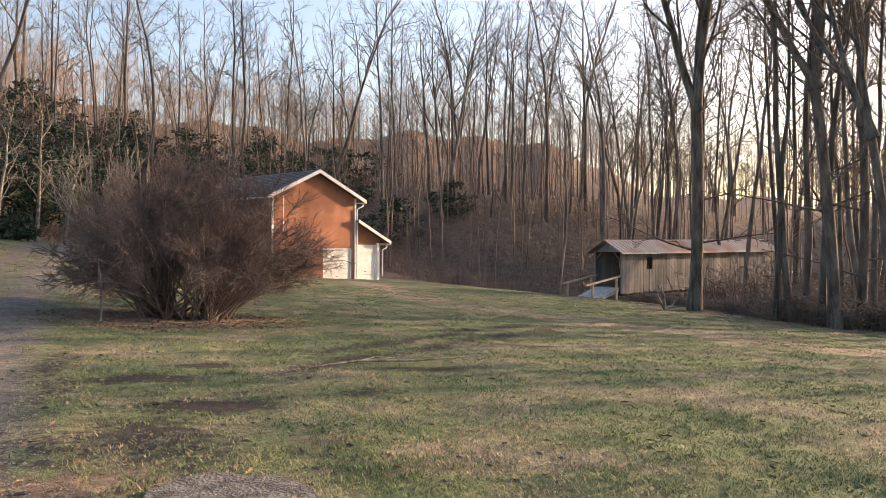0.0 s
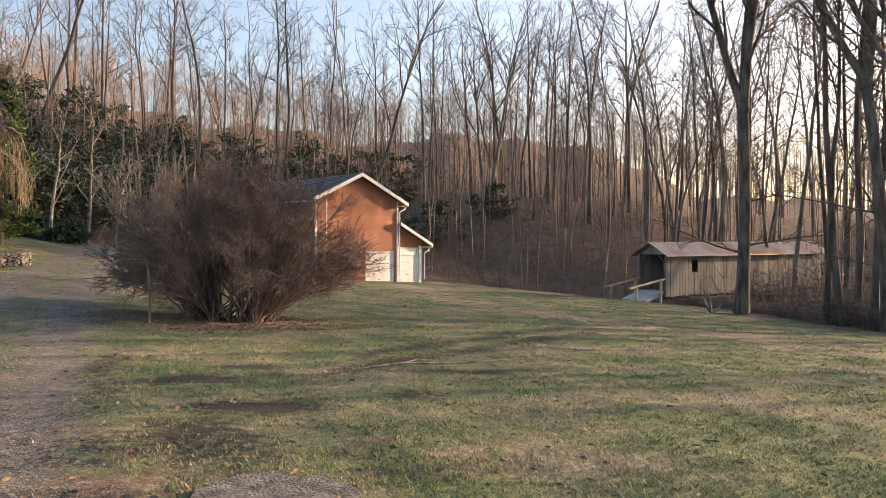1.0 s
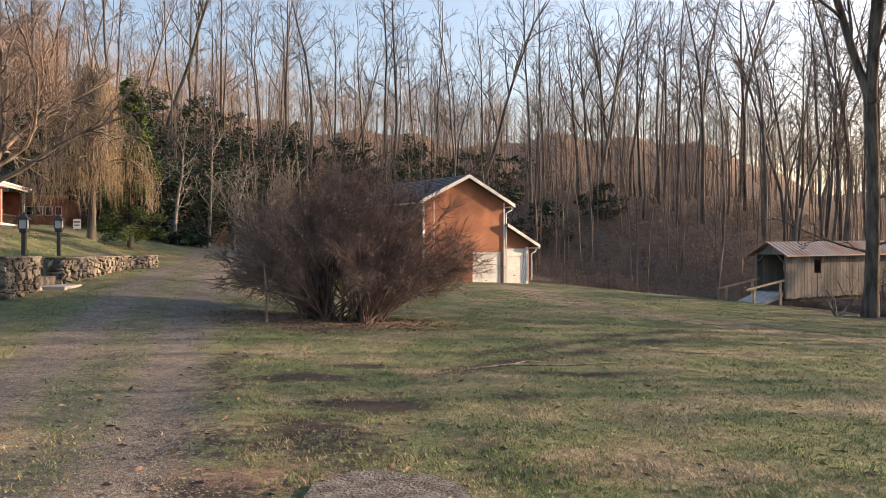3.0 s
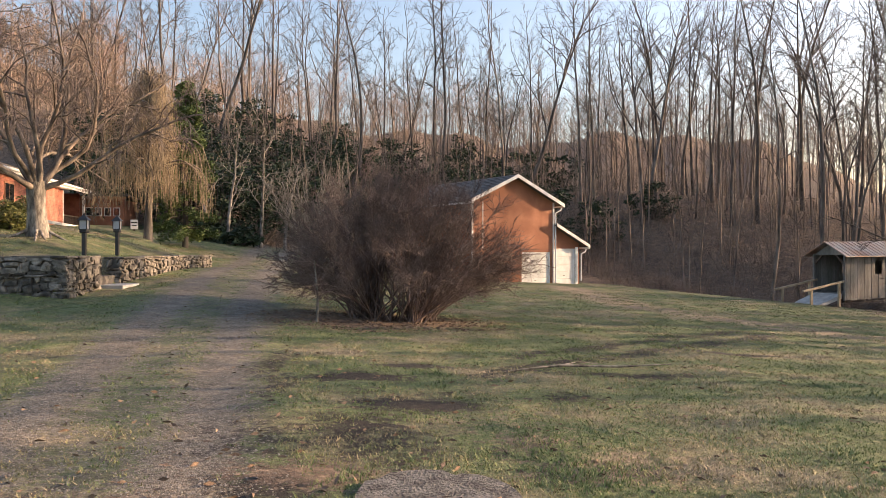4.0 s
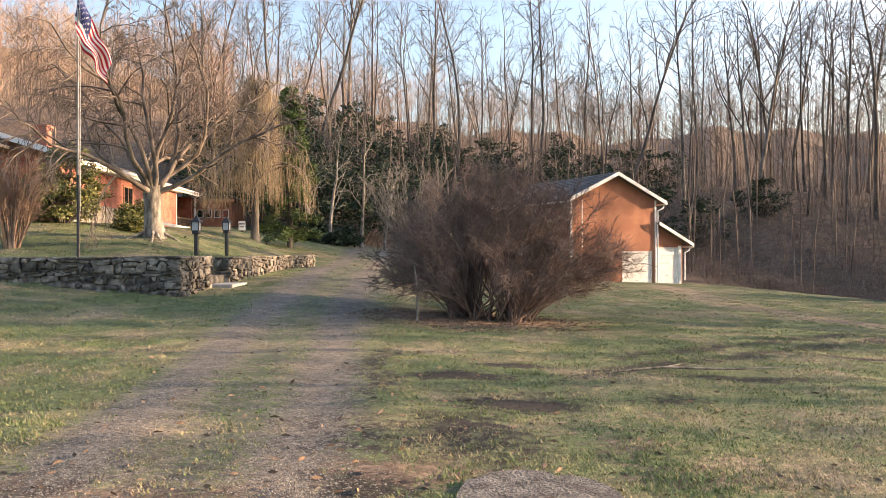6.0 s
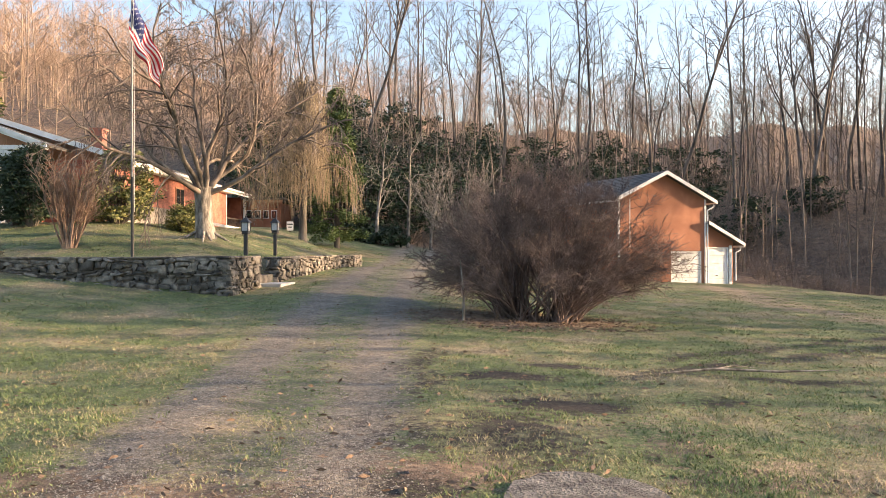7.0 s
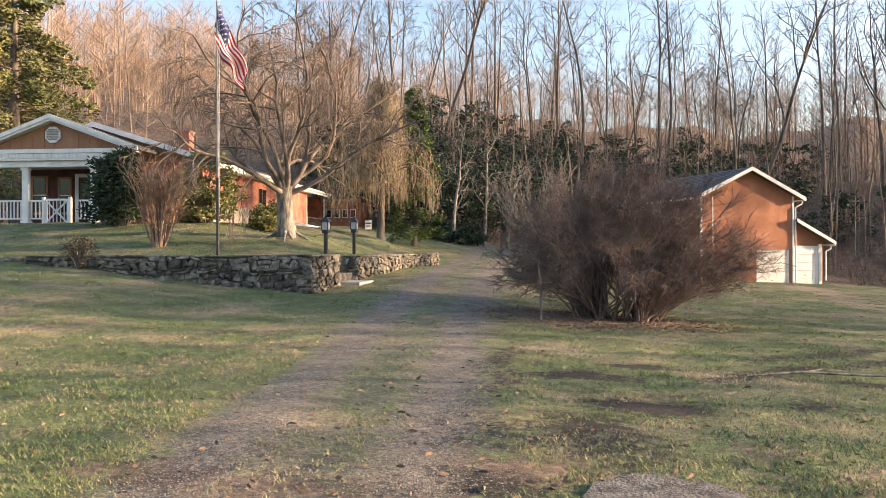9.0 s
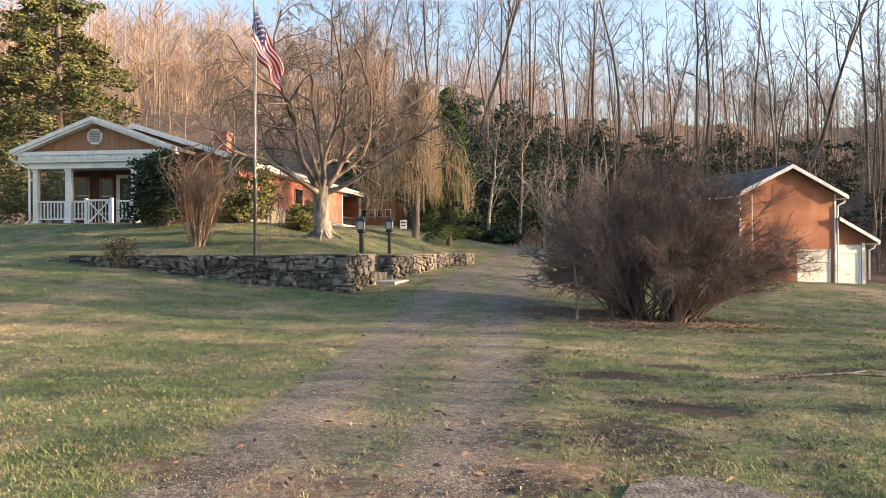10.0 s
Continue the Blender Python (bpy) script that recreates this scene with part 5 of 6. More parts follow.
def weeping_cherry():
    rnd = random.Random(41)
    a, b = Tubes(), Tubes()
    a.add([(0.05, 0, -0.3), (0.03, 0, 0.15), (0, 0, 0.5), (-0.02, 0, 1.0), (-0.03, 0, 1.6)], [0.42, 0.33, 0.28, 0.26, 0.29], 14)
    spec = {"seg": (9, 7, 6, 4), "bend": (0.2, 0.2, 0.13, 0.1), "lift": (0.03, -0.05, -0.16, -0.3), "taper": (0.82, 0.85, 0.8, 0.6), "sides": (7, 4, 3, 3),
            "from": ((0.25, 1.0), (0.25, 1.0), (0.15, 1.0)), "count": (11, 9, 7), "spread": (0.8, 0.75, 0.6), "ratio": (0.42, 0.48, 0.5), "thin": (0.4, 0.36, 0.45), "least": 0.0035, "twig_from": 2}
    limbs = Tubes()
    for k in range(12):
        ang = k * 2.2 + rnd.uniform(-0.3, 0.3)
        sp = (0.15, 0.8, 0.45, 1.05, 0.65)[k % 5]
        grow(limbs, b, rnd, (0, 0, 1.35), (math.sin(sp) * math.cos(ang), math.sin(sp) * math.sin(ang), math.cos(sp)), rnd.uniform(5.6, 6.9), 0.082, 0, spec)
    grow(limbs, b, rnd, (0, 0, 1.4), (-0.85, -0.2, 0.4), 4.4, 0.09, 0, dict(spec, lift=(0.02, -0.02, -0.1, -0.2)))
    x, y = -10.63, 24.8
    t = thing("weeping_tree", pose(x, y, gz(x, y)), "old weeping bare tree with pale stout trunk", "tree")
    for name, q, m in (("trunk", a, BARK_PALE), ("limb", limbs, BARK_MID), ("crown", b, TWIG_WEEP)):
        o = new(name, q.mesh(name, m))
        o.parent = t
    tb = Tubes()
    for i in range(9):
        an = i * 0.7 + rnd.uniform(-0.2, 0.2)
        ln = rnd.uniform(0.6, 1.4)
        px, py = x + math.cos(an) * ln, y + math.sin(an) * ln
        dz = gz(px, py) - gz(x, y)
        tb.add([(math.cos(an) * 0.25, math.sin(an) * 0.25, 0.18), (math.cos(an) * ln * 0.55, math.sin(an) * ln * 0.55, 0.06 + dz * 0.5), (math.cos(an) * ln, math.sin(an) * ln, -0.06 + dz)], [0.055, 0.04, 0.018], 6)
    o = new("roots", tb.mesh("roots", BARK_PALE))
    o.parent = t


weeping_cherry()


def willow():
    rnd = random.Random(43)
    a, bough, b = Tubes(), Tubes(), Tubes()
    a.add([(0, 0, -0.3), (0.02, 0, 1.2), (0.1, 0, 2.6), (0.0, 0, 4.4), (0.12, 0, 6.4)], [0.24, 0.16, 0.12, 0.08, 0.03], 10)
    for k in range(64):
        high = k < 36
        ang = rnd.uniform(0, 2 * math.pi)
        z0 = rnd.uniform(4.6, 6.6) if high else rnd.uniform(2.6, 4.4)
        reach = rnd.uniform(0.4, 1.25) if high else rnd.uniform(1.0, 2.75)
        rise = rnd.uniform(0.6, 1.3) if high else rnd.uniform(0.5, 1.3)
        out = np.array((math.cos(ang), math.sin(ang), 0))
        pts = []
        for i in range(8):
            u = i / 7
            pts.append(np.array((0.08, 0, z0)) + out * reach * (1 - (1 - u) ** 1.6) + np.array((rnd.gauss(0, 0.06), rnd.gauss(0, 0.06), rise * 4 * u * (0.85 - u))))
        bough.add(pts, np.linspace(0.055, 0.012, 8), 4)
        for j in range(17 if high else 14):
            q = pts[rnd.randint(2, 7)] + np.array((rnd.gauss(0, 0.13), rnd.gauss(0, 0.13), 0))
            drop = min(rnd.uniform(0.7, 2.9 if high else 2.5), max(q[2] - rnd.uniform(0.9, 2.0), 0.4))
            o = np.array((rnd.gauss(0, 0.18), rnd.gauss(0, 0.18), 0)) + out * 0.1
            b.add([q, q + o * 0.8 + np.array((0, 0, -drop * 0.3)), q + o + np.array((0, 0, -drop * 0.7)), q + o * 1.1 + np.array((0, 0, -drop))], [0.009, 0.008, 0.006, 0.004], 3)
            for g in range(2):
                w = rnd.uniform(0.1, 0.8)
                m = q + o * w + np.array((0, 0, -drop * w))
                b.add([m, m + np.array((rnd.gauss(0, 0.09), rnd.gauss(0, 0.09), -rnd.uniform(0.25, 0.8)))], [0.008, 0.004], 3)
    x, y = polar(-16.6, 38.5)
    t = thing("weeping_willow", pose(x, y, gz(x, y)) @ Matrix.Diagonal((1, 1, 1.1, 1)), "weeping willow with hanging straw-yellow strands", "tree")
    for name, q, m in (("trunk", a, BARK), ("bough", bough, BARK_MID), ("crown", b, WILLOW)):
        o = new(name, q.mesh(name, m))
        o.parent = t


willow()


def conifer(name, x, y, height, width, seed, material, label, bare=0.08, per=70, size=0.3):
    rnd, rs = random.Random(seed), np.random.RandomState(seed)
    a = Tubes()
    a.add([(0, 0, -0.3), (0, 0, height * 0.5), (0, 0, height * 0.98)], [height * 0.02, height * 0.013, 0.02], 8)
    centres, radii = [], []
    for k in range(int(height * 15)):
        u = bare + (1 - bare) * rnd.random() ** 0.9
        reach = width * (1 - u) ** 0.75 * rnd.uniform(0.45, 1.1) + 0.1
        ang = rnd.uniform(0, 6.28)
        z = height * u
        e = np.array((math.cos(ang) * reach, math.sin(ang) * reach, z - reach * rnd.uniform(0.0, 0.35)))
        a.add([(0, 0, z), e * np.array((0.5, 0.5, 0)) + np.array((0, 0, z + 0.05)), e], [0.04, 0.028, 0.01], 3)
        for q in (0.55, 0.8, 1.0):
            centres.append(np.array((e[0] * q, e[1] * q, z + (e[2] - z) * q)))
            radii.append(0.22 + 0.12 * reach * (1.2 - q))
    t = thing(name, pose(x, y, gz(x, y)), label, "tree")
    o = new("trunk", a.mesh("trunk", BARK))
    o.parent = t
    o = new("foliage", leaves(seed, clump_points(rs, centres, radii, per // 3), size, material, "foliage"))
    o.parent = t


conifer("cedar_tree", -10.45, 41.2, 8.2, 2.0, 51, LEAF_CEDAR, "dense green cedar behind the willow", 0.09, 290, 0.17)
conifer("large_conifer", -31.5, 37.5, 17.0, 6.0, 52, LEAF_PINE, "large olive-green conifer beside the house", 0.06, 120, 0.28)
conifer("large_conifer", -36.5, 42.0, 18.0, 6.0, 53, LEAF_PINE, "large olive-green conifer behind the house", 0.06, 120, 0.28)


def evergreen_shrub(x, y, w, h, seed, material, label, per=60, size=0.16, count=46, name="evergreen_shrub", group=""):
    rnd, rs = random.Random(seed), np.random.RandomState(seed)
    a = Tubes()
    centres, radii = [], []
    for k in range(count):
        ang, u = rnd.uniform(0, 6.28), rnd.random()
        reach = w * math.sqrt(rnd.random()) * (0.55 + 0.45 * math.sin(math.pi * min(1, u * 1.1 + 0.1)))
        c = np.array((math.cos(ang) * reach, math.sin(ang) * reach, h * (0.08 + 0.86 * u)))
        a.add([(c[0] * 0.1, c[1] * 0.1, -0.1), (c[0] * 0.5, c[1] * 0.5, c[2] * 0.55), c], [0.035, 0.022, 0.008], 4)
        centres.append(c)
        radii.append(rnd.uniform(0.18, 0.34) * (0.6 + 0.25 * h))
    t = thing(name, pose(x, y, gz(x, y)), label, "shrub", group)
    o = new("stem", a.mesh("stem", BARK))
    o.parent = t
    tagged(o, kind="stuff")
    o = new("foliage", leaves(seed, clump_points(rs, centres, radii, per), size, material, "foliage"))
    o.parent = t


evergreen_shrub(-16.9, 25.4, 0.95, 2.7, 61, LEAF_DARK, "dark green evergreen shrub by the porch", 150, 0.17)
evergreen_shrub(-17.9, 25.9, 0.9, 2.5, 64, LEAF_DARK, "dark green evergreen shrub against the porch", 120, 0.17)
evergreen_shrub(-14.9, 27.3, 1.3, 2.7, 62, LEAF_LIGHT, "yellow-green variegated shrub at the house corner", 120, 0.17, 60)
evergreen_shrub(-13.0, 28.6, 0.75, 1.05, 63, LEAF_LIGHT, "low olive shrub by the brick wall", 90, 0.13)


def rhododendrons():
    """Dark evergreen thickets at the foot of the wooded slope."""
    rnd = random.Random(71)
    spots = [(-11.5, 56, 3.2, 4.5), (-9.0, 58, 3.2, 5.5), (-14.0, 58, 3, 5), (-6.5, 60, 3.0, 6.0), (-12.5, 63, 3.5, 6.5), (-8, 66, 3.5, 7), (-4, 67, 3.4, 6), (-1, 70, 3.2, 5.5), (2, 71, 3, 5), (5, 72, 3, 5), (8.5, 66, 3, 5), (11, 68, 3, 5),
             (-13, 51, 1.6, 1.1), (-10.8, 50, 1.6, 1.0), (14, 70, 2.6, 4), (18, 76, 2.4, 3.5), (-16, 64, 3.2, 6), (-3, 60, 2.6, 4.5)]
    for k in range(34):
        az = rnd.uniform(-21, 13.5)
        spots.append((az, rnd.uniform(68, 84), rnd.uniform(2.6, 4.2), rnd.uniform(3.6, 6.0)))
    for k in range(9):
        spots.append((rnd.uniform(-20, -9), rnd.uniform(55, 62), rnd.uniform(2.2, 3.2), rnd.uniform(3.5, 6.0)))
    for i, (az, r, w, h) in enumerate(spots):
        x, y = polar(az, r)
        evergreen_shrub(x, y, w, h, 80 + i, LEAF_DARK, "dark rhododendron thicket below the bare trees", 42, 0.34, 40, "rhododendron", "rhododendron thickets")


rhododendrons()


TWIG_GREY = mat("grey_stems", (0.17, 0.15, 0.125), (0.32, 0.285, 0.24), 2, 0.9, 20, 0.2)


def stem_shrub(x, y, h, count, seed, material, label, spread=0.35):
    rnd = random.Random(seed)
    st, tw = Tubes(), Tubes()
    spec = {"seg": (6, 4, 3), "bend": (0.06, 0.1, 0.12), "lift": (0.03, 0.06, 0.03), "taper": (0.75, 0.8, 0.7), "sides": (5, 3, 3),
            "from": ((0.3, 1.0), (0.2, 1.0)), "count": (11, 6), "spread": (0.35, 0.45), "ratio": (0.32, 0.5), "thin": (0.4, 0.55), "twig_from": 1}
    for i in range(count):
        a = rnd.uniform(0, 6.28)
        sp = spread * math.sqrt(rnd.random())
        grow(st, tw, rnd, (0.14 * math.cos(a), 0.14 * math.sin(a), -0.1), (math.sin(sp) * math.cos(a), math.sin(sp) * math.sin(a), math.cos(sp)), h * rnd.uniform(0.75, 1.0), 0.026, 0, spec)
    t = thing("stem_shrub", pose(x, y, gz(x, y)), label, "shrub")
    for name, q in (("stem", st), ("crown", tw)):
        o = new(name, q.mesh(name, material))
        o.parent = t


def pale_saplings():
    for seed, az, r, h in ((301, -11.3, 49.5, 8.0), (302, -9.3, 51, 8.5), (303, -12.9, 51, 7.0), (304, -7.6, 52, 6.5)):
        kit = tree_kit(seed, variant(seg=(9, 5, 3, 2), bend=(0.13, 0.2, 0.2, 0.2), count=(9, 5, 4), spread=(0.9, 0.8, 0.8), ratio=(0.4, 0.45, 0.5), **{"from": ((0.25, 0.98), (0.2, 1.0), (0.15, 1.0))}), h, 0.12, 0.2, BARK_PALE, BARK_PALE)
        x, y = polar(az, r)
        plant(kit, x, y, 1.0, 0, "crooked pale bare tree before the dark thicket", "pale_tree", "pale crooked trees")
    tb = Tubes()
    rnd = random.Random(9)
    tb.add([(0, 0, 0.02), (0.7, 0.25, 0.05), (1.5, 0.3, 0.02), (2.3, 0.5, 0.02)], [0.012, 0.018, 0.016, 0.006], 5)
    tb.add([(0.7, 0.25, 0.05), (1.0, 0.5, 0.06), (1.3, 0.6, 0.02)], [0.01, 0.008, 0.004], 5)
    o = new("fallen_stick", tb.mesh("fallen_stick", BARK_PALE))
    o.matrix_world = pose(1.5, 10.45, gz(1.5, 10.45) + 0.01)
    tagged(o, "long thin dry stick lying on the lawn", "stick")
    tb = Tubes()
    for i in range(7):
        a = rnd.uniform(0, 3.1)
        ln = rnd.uniform(0.5, 1.2)
        tb.add([(0, 0, 0.0), (math.cos(a) * ln * 0.5, 0.1 * rnd.gauss(0, 1), math.sin(a) * ln * 0.6), (math.cos(a) * ln, 0.2 * rnd.gauss(0, 1), math.sin(a) * ln)], [0.05, 0.035, 0.01], 6)
    x, y = polar(32.7, 33)
    o = new("broken_branch", tb.mesh("broken_branch", BARK_PALE))
    o.matrix_world = pose(x, y, gz(x, y))
    tagged(o, "pale broken branch lying on the bank", "branch")


pale_saplings()
stem_shrub(-2.9, 30.5, 4.3, 20, 92, TWIG_GREY, "tall grey thicket of upright bare stems", 0.5)
evergreen_shrub(-13.7, 18.56, 0.5, 0.85, 65, LEAF_BROWN, "brown-green creeper clump on the stone wall", 60, 0.07, 24, "creeper")
stem_shrub(-13.6, 22.16, 2.75, 30, 91, TWIG_TAN, "upright reddish multi-stemmed bare shrub on the lawn", 0.42)


TWIG_BRUSH = mat("bramble_stems", (0.11, 0.088, 0.072), (0.29, 0.235, 0.19), 0.5, 0.95, 12, 0.2)


def saplings():
    """Slim young trees crowded on the slopes, too many to tell apart."""
    rnd = random.Random(97)
    tb = Tubes()
    for i in range(560):
        az = rnd.uniform(-24, 54)
        base = 58 - 20 * float(sstep(28, 46, az)) + 6 * float(sstep(-6, -26, az))
        r = base + 60 * rnd.random()
        x, y = polar(az, r)
        v = 0.33 * (x - 21.9) * -1 + 0.944 * (y - 38.16)
        if (abs(v - 1) < 2.6 and 19 < x < 40) or (x < -14 and y < 58):
            continue
        z, h = gz(x, y), rnd.uniform(4, 13)
        dx, dy = rnd.gauss(0, 0.07) * h, rnd.gauss(0, 0.07) * h
        k = 0.014 + 0.0045 * h
        tb.add([(x, y, z - 0.2), (x + dx * 0.3, y + dy * 0.3, z + h * 0.5), (x + dx, y + dy, z + h)], [k, k * 0.75, 0.012], 4)
        for j in range(13):
            u = rnd.uniform(0.25, 1.0)
            q = np.array((x + dx * u, y + dy * u, z + h * u))
            a, s = rnd.uniform(0, 6.28), h * rnd.uniform(0.08, 0.2)
            e = q + np.array((math.cos(a) * s, math.sin(a) * s, s * rnd.uniform(0.6, 1.6)))
            tb.add([q, (q + e) / 2 + np.array((0, 0, -0.05 * s)), e], [0.02, 0.015, 0.007], 3)
    o = new("saplings", tb.mesh("saplings", TWIG_BRUSH))
    tagged(o, "crowded slim bare saplings on the wooded slope", "saplings", kind="stuff")


saplings()


def brush():
    """Leafless saplings and brambles on the bank and along the creek."""
    rnd = random.Random(95)
    tb = Tubes()
    n = 0
    while n < 9000:
        az = rnd.uniform(-14, 54) if n < 6600 else rnd.uniform(28, 54)
        base = 54 - 25 * float(sstep(20, 44, az))
        r = base + (38 if n < 6600 else 9) * rnd.random() ** 1.25
        x, y = polar(az, r)
        v = 0.33 * (x - 21.9) * -1 + 0.944 * (y - 38.16)
        u = 0.944 * (x - 21.9) + 0.33 * (y - 38.16)
        if -3 < u < 18 and -0.6 < v < 2.6:
            continue
        if -1 < x < 14 and y < 57:
            continue
        z = gz(x, y)
        h = rnd.uniform(0.6, 3.4) * ((0.22 if 26 < az < 39 else 0.5) if r < base + 7 else 1) * (0.7 if az > 29 and r < 40 else 1)
        dx, dy = rnd.gauss(0, 0.65) * h, rnd.gauss(0, 0.65) * h
        tb.add([(x, y, z - 0.1), (x + dx * 0.35, y + dy * 0.35, z + h * 0.75), (x + dx, y + dy, z + h * rnd.uniform(0.5, 1.1))], [0.013 + 0.003 * h, 0.012, 0.005], 3)
        for j in range(5):
            w = rnd.uniform(0.2, 0.95)
            q = np.array((x + dx * w * 0.6, y + dy * w * 0.6, z + h * w * 0.85))
            tb.add([q, q + np.array((rnd.gauss(0, 0.5), rnd.gauss(0, 0.5), rnd.uniform(-0.2, 0.5))) * (0.4 + 0.4 * h)], [0.011, 0.005], 3)
        n += 1
    o = new("brush", tb.mesh("brush", TWIG_BRUSH))
    tagged(o, "tangled leafless brush and brambles on the bank", "brush", kind="stuff")


brush()

# ---- ground litter: grass, stones, leaves ----


def lawn_material():
    m = bpy.data.materials.new("grass_blades")
    m.use_nodes = True
    n, l = m.node_tree.nodes, m.node_tree.links
    g = n.new("ShaderNodeNewGeometry")
    r = n.new("ShaderNodeValToRGB")
    e = r.color_ramp.elements
    e[0].position, e[0].color = 0.0, (0.09, 0.135, 0.045, 1)
    e[1].position, e[1].color = 1.0, (0.50, 0.415, 0.28, 1)
    e.new(0.3).color = (0.16, 0.215, 0.075, 1)
    e.new(0.5).color = (0.27, 0.265, 0.125, 1)
    e.new(0.7).color = (0.36, 0.295, 0.18, 1)
    t = n.new("ShaderNodeTexNoise")
    t.inputs["Scale"].default_value, t.inputs["Detail"].default_value, t.inputs["Roughness"].default_value = 0.55, 8, 0.62
    l.new(g.outputs["Position"], t.inputs["Vector"])
    k = n.new("ShaderNodeMapRange")
    k.inputs[1].default_value, k.inputs[2].default_value, k.inputs[3].default_value, k.inputs[4].default_value = 0.40, 0.66, -0.12, 0.62
    l.new(t.outputs["Fac"], k.inputs[0])
    a = n.new("ShaderNodeMath")
    a.use_clamp = True
    l.new(k.outputs[0], a.inputs[0])
    h = n.new("ShaderNodeMath")
    h.operation = "MULTIPLY"
    h.inputs[1].default_value = 0.5
    l.new(g.outputs["Random Per Island"], h.inputs[0])
    l.new(h.outputs[0], a.inputs[1])
    l.new(a.outputs[0], r.inputs[0])
    l.new(r.outputs[0], n["Principled BSDF"].inputs["Base Color"])
    n["Principled BSDF"].inputs["Roughness"].default_value = 0.8
    return m


def off_drive(x, y):
    o = x - drive_x(y)
    half = 1.35 + 0.02 * np.clip(y - 8, 0, 12)
    rut = np.maximum(np.exp(-((o - 0.78) / 0.36) ** 2), np.exp(-((o + 0.85) / 0.36) ** 2))
    return np.where(np.abs(o) < half, 0.28 - 0.3 * rut, 1.0)


def bare(x, y):
    s = np.zeros_like(x)
    for cx, cy, rx, ry, w in SOIL:
        s = np.maximum(s, 1.3 * w * np.exp(-(((x - cx) / rx) ** 2 + ((y - cy) / ry) ** 2)))
    return s


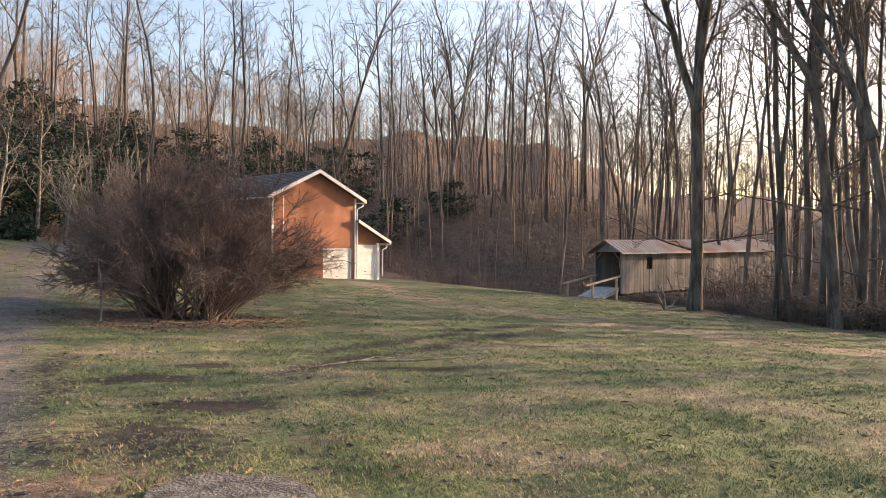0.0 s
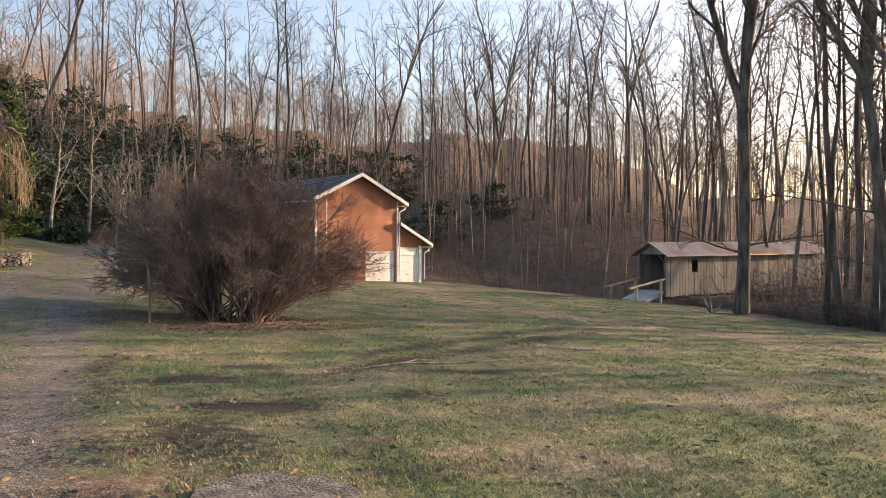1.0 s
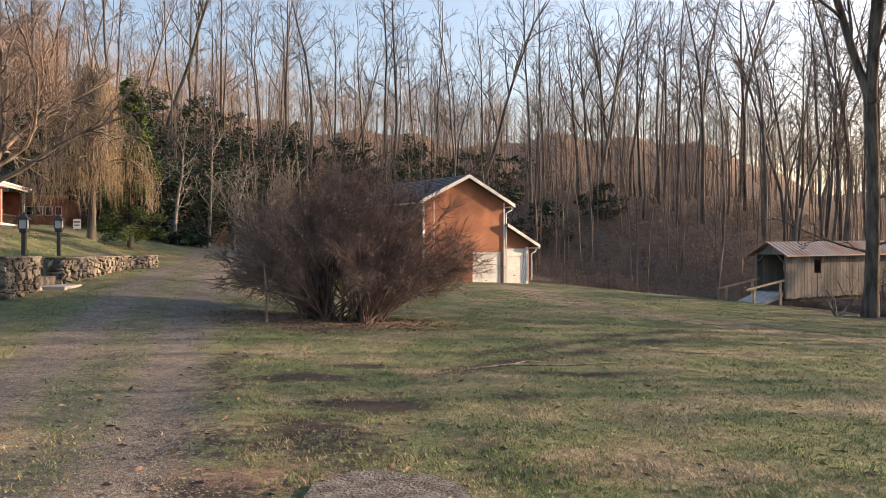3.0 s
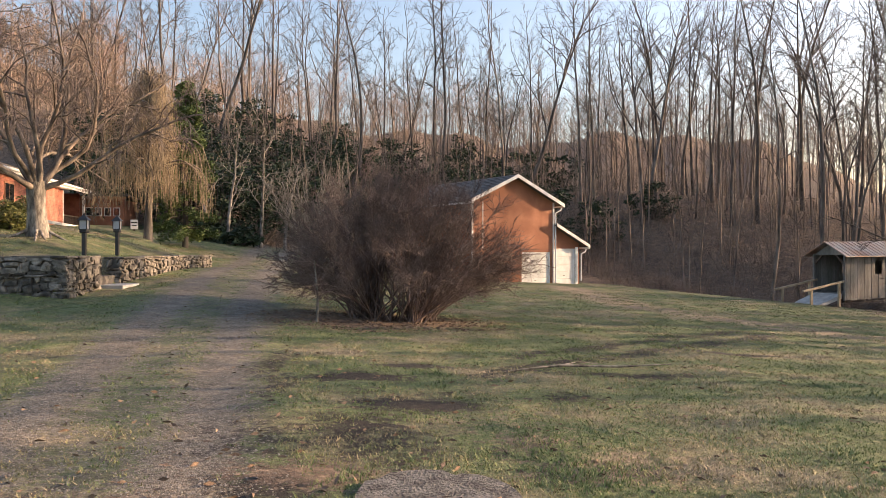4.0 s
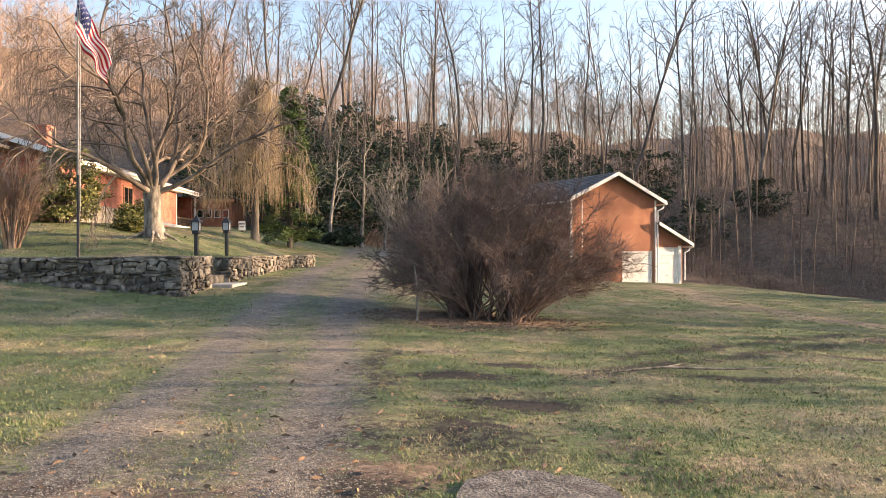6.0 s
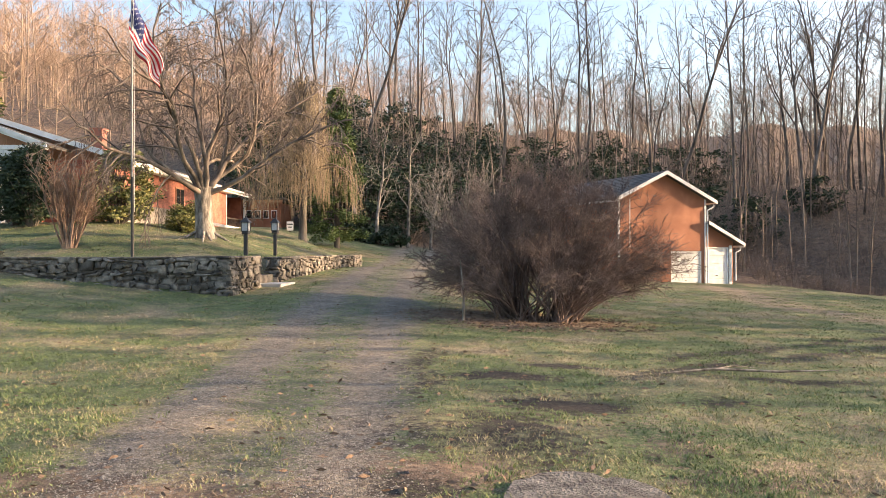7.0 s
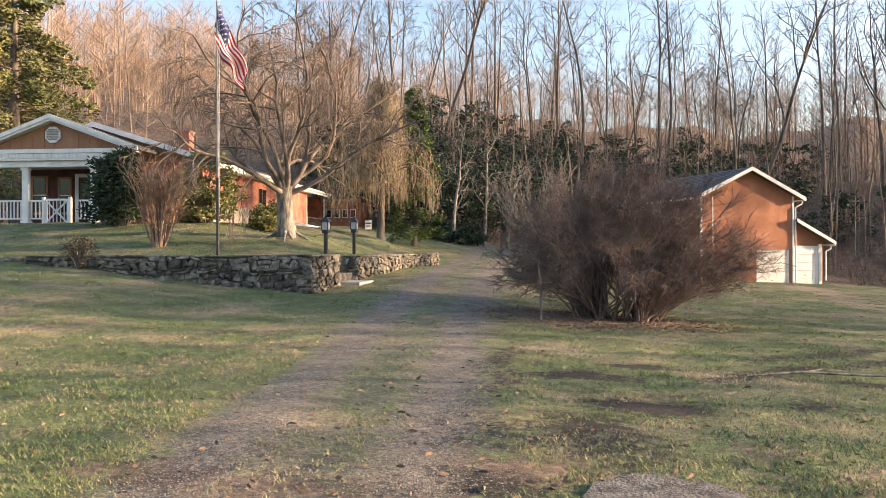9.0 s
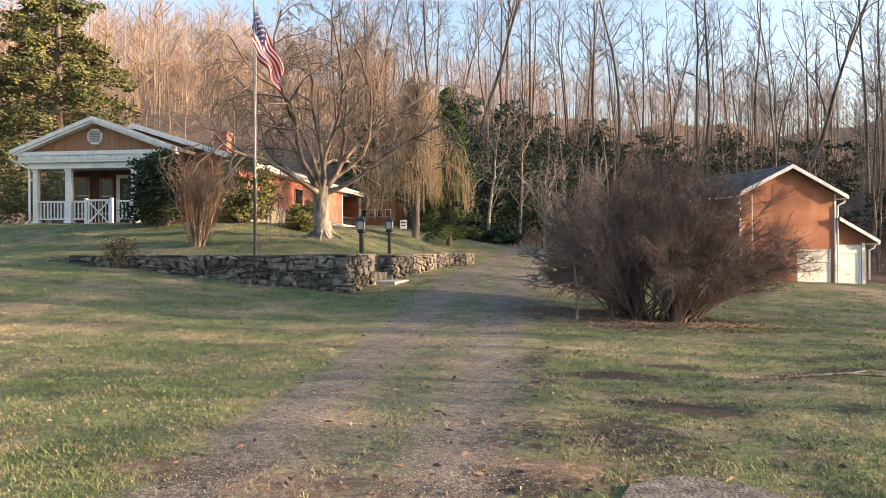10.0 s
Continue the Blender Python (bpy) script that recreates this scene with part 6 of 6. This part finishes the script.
def grass():
    """Short blades in tufts: dense near by, broader and sparser farther off."""
    rs = np.random.RandomState(3)
    n = 92000
    az = np.radians(rs.uniform(-47, 49, n))
    r = 3.3 * (44 / 3.3) ** rs.uniform(0, 1, n)
    x, y = r * np.sin(az), r * np.cos(az)
    clump = np.sin(2.1 * x + 0.9 * y) * np.sin(1.7 * y - 1.4 * x) + np.sin(5.1 * x - 3.2 * y) * np.sin(4.3 * y + 2.5 * x)
    keep = rs.uniform(0, 1, n) < off_drive(x, y) * (1 - bare(x, y)) * (0.85 + 0.12 * clump)
    keep &= ~((x < WALL_X + 0.15) & (y > WALL_Y - 0.1) & (y < WALL_Y + 0.6))
    keep &= ~((np.abs(x - 4.5) < 7) & (y > 38))
    keep &= ~(((x - 0.31) / 0.48) ** 2 + ((y - 5.06) / 0.56) ** 2 < 1)
    keep &= ((x + 0.4) / 2.2) ** 2 + ((y - 17.6) / 1.6) ** 2 > 1
    x, y, r, clump = x[keep], y[keep], r[keep], clump[keep]
    per = 6
    size = np.repeat(np.clip(0.9 + 0.15 * clump, 0.5, 1.4) * rs.uniform(0.6, 1.4, len(x)), per)
    x, y, r = np.repeat(x, per), np.repeat(y, per), np.repeat(r, per)
    n = len(x)
    x, y = x + rs.normal(0, 0.012, n) * (1 + 0.22 * r), y + rs.normal(0, 0.012, n) * (1 + 0.22 * r)
    z = ground(x, y) + bumps(x, y) - 0.006
    h = rs.uniform(0.012, 0.038, n) * size
    a = rs.uniform(0, 2 * np.pi, n)
    w = (0.0022 + 0.00055 * r) * rs.uniform(0.7, 1.3, n)
    lean = rs.uniform(0.2, 1.7, n) * h
    b = a + rs.uniform(1.0, 2.2, n)
    p = np.stack([x, y, z], -1)
    s = np.stack([np.cos(a) * w, np.sin(a) * w, np.zeros(n)], -1)
    tip = p + np.stack([np.cos(b) * lean, np.sin(b) * lean, h], -1)
    v = np.stack([p - s, p + s, tip], 1).reshape(-1, 3)
    me = quad_mesh("grass", v, np.arange(3 * n).reshape(n, 3), lawn_material())
    tagged(new("grass", me), "short winter grass, part green and part straw", "grass", kind="stuff")


grass()


GRIT = mat("gravel_stone", (0.12, 0.105, 0.088), (0.32, 0.295, 0.255), 25, 0.9, 90, 0.3)


def pebbles():
    rs = np.random.RandomState(4)
    n = 24000
    y = 3.6 * (30 / 3.6) ** rs.uniform(0, 1, n)
    x = drive_x(y) + np.where(rs.uniform(0, 1, n) < 0.75, np.where(rs.uniform(0, 1, n) < 0.5, 0.78, -0.85) + rs.normal(0, 0.3, n), rs.normal(0, 0.8, n))
    s = rs.uniform(0.004, 0.012, n) * (0.8 + 0.04 * y)
    z = ground(x, y) + bumps(x, y)
    d = np.array([(1, 0, 0), (0, 1, 0), (-1, 0, 0), (0, -1, 0), (0, 0, 0.7), (0, 0, -0.6)])
    v = np.stack([x, y, z], -1)[:, None] + d[None] * s[:, None, None] * rs.uniform(0.6, 1.3, (n, 6, 1))
    t = np.array([(0, 1, 4), (1, 2, 4), (2, 3, 4), (3, 0, 4)])
    f = (t[None] + (np.arange(n) * 6)[:, None, None]).reshape(-1, 3)
    tagged(new("gravel", quad_mesh("gravel", v.reshape(-1, 3), f, GRIT)), "loose pale gravel on the drive", "gravel", kind="stuff")


pebbles()


def fallen_leaves():
    rs = np.random.RandomState(6)
    n = 4200
    az = np.radians(rs.uniform(-45, 49, n))
    r = 3.5 * (40 / 3.5) ** rs.uniform(0, 1, n)
    x, y = r * np.sin(az), r * np.cos(az)
    k = rs.uniform(0, 1, n) < 0.45
    a, q = rs.uniform(0, 6.28, n), 2.4 * np.sqrt(rs.uniform(0, 1, n))
    x, y = np.where(k, -0.3 + 1.15 * q * np.cos(a), x), np.where(k, 17.2 + 0.8 * q * np.sin(a), y)
    p = np.stack([x, y, ground(x, y) + bumps(x, y) + 0.008], -1)
    tagged(new("fallen_leaves", leaves(6, p, 0.075, LITTER, "fallen_leaves", 0.12)), "dry brown fallen leaves on the lawn", "leaves", kind="stuff")


fallen_leaves()
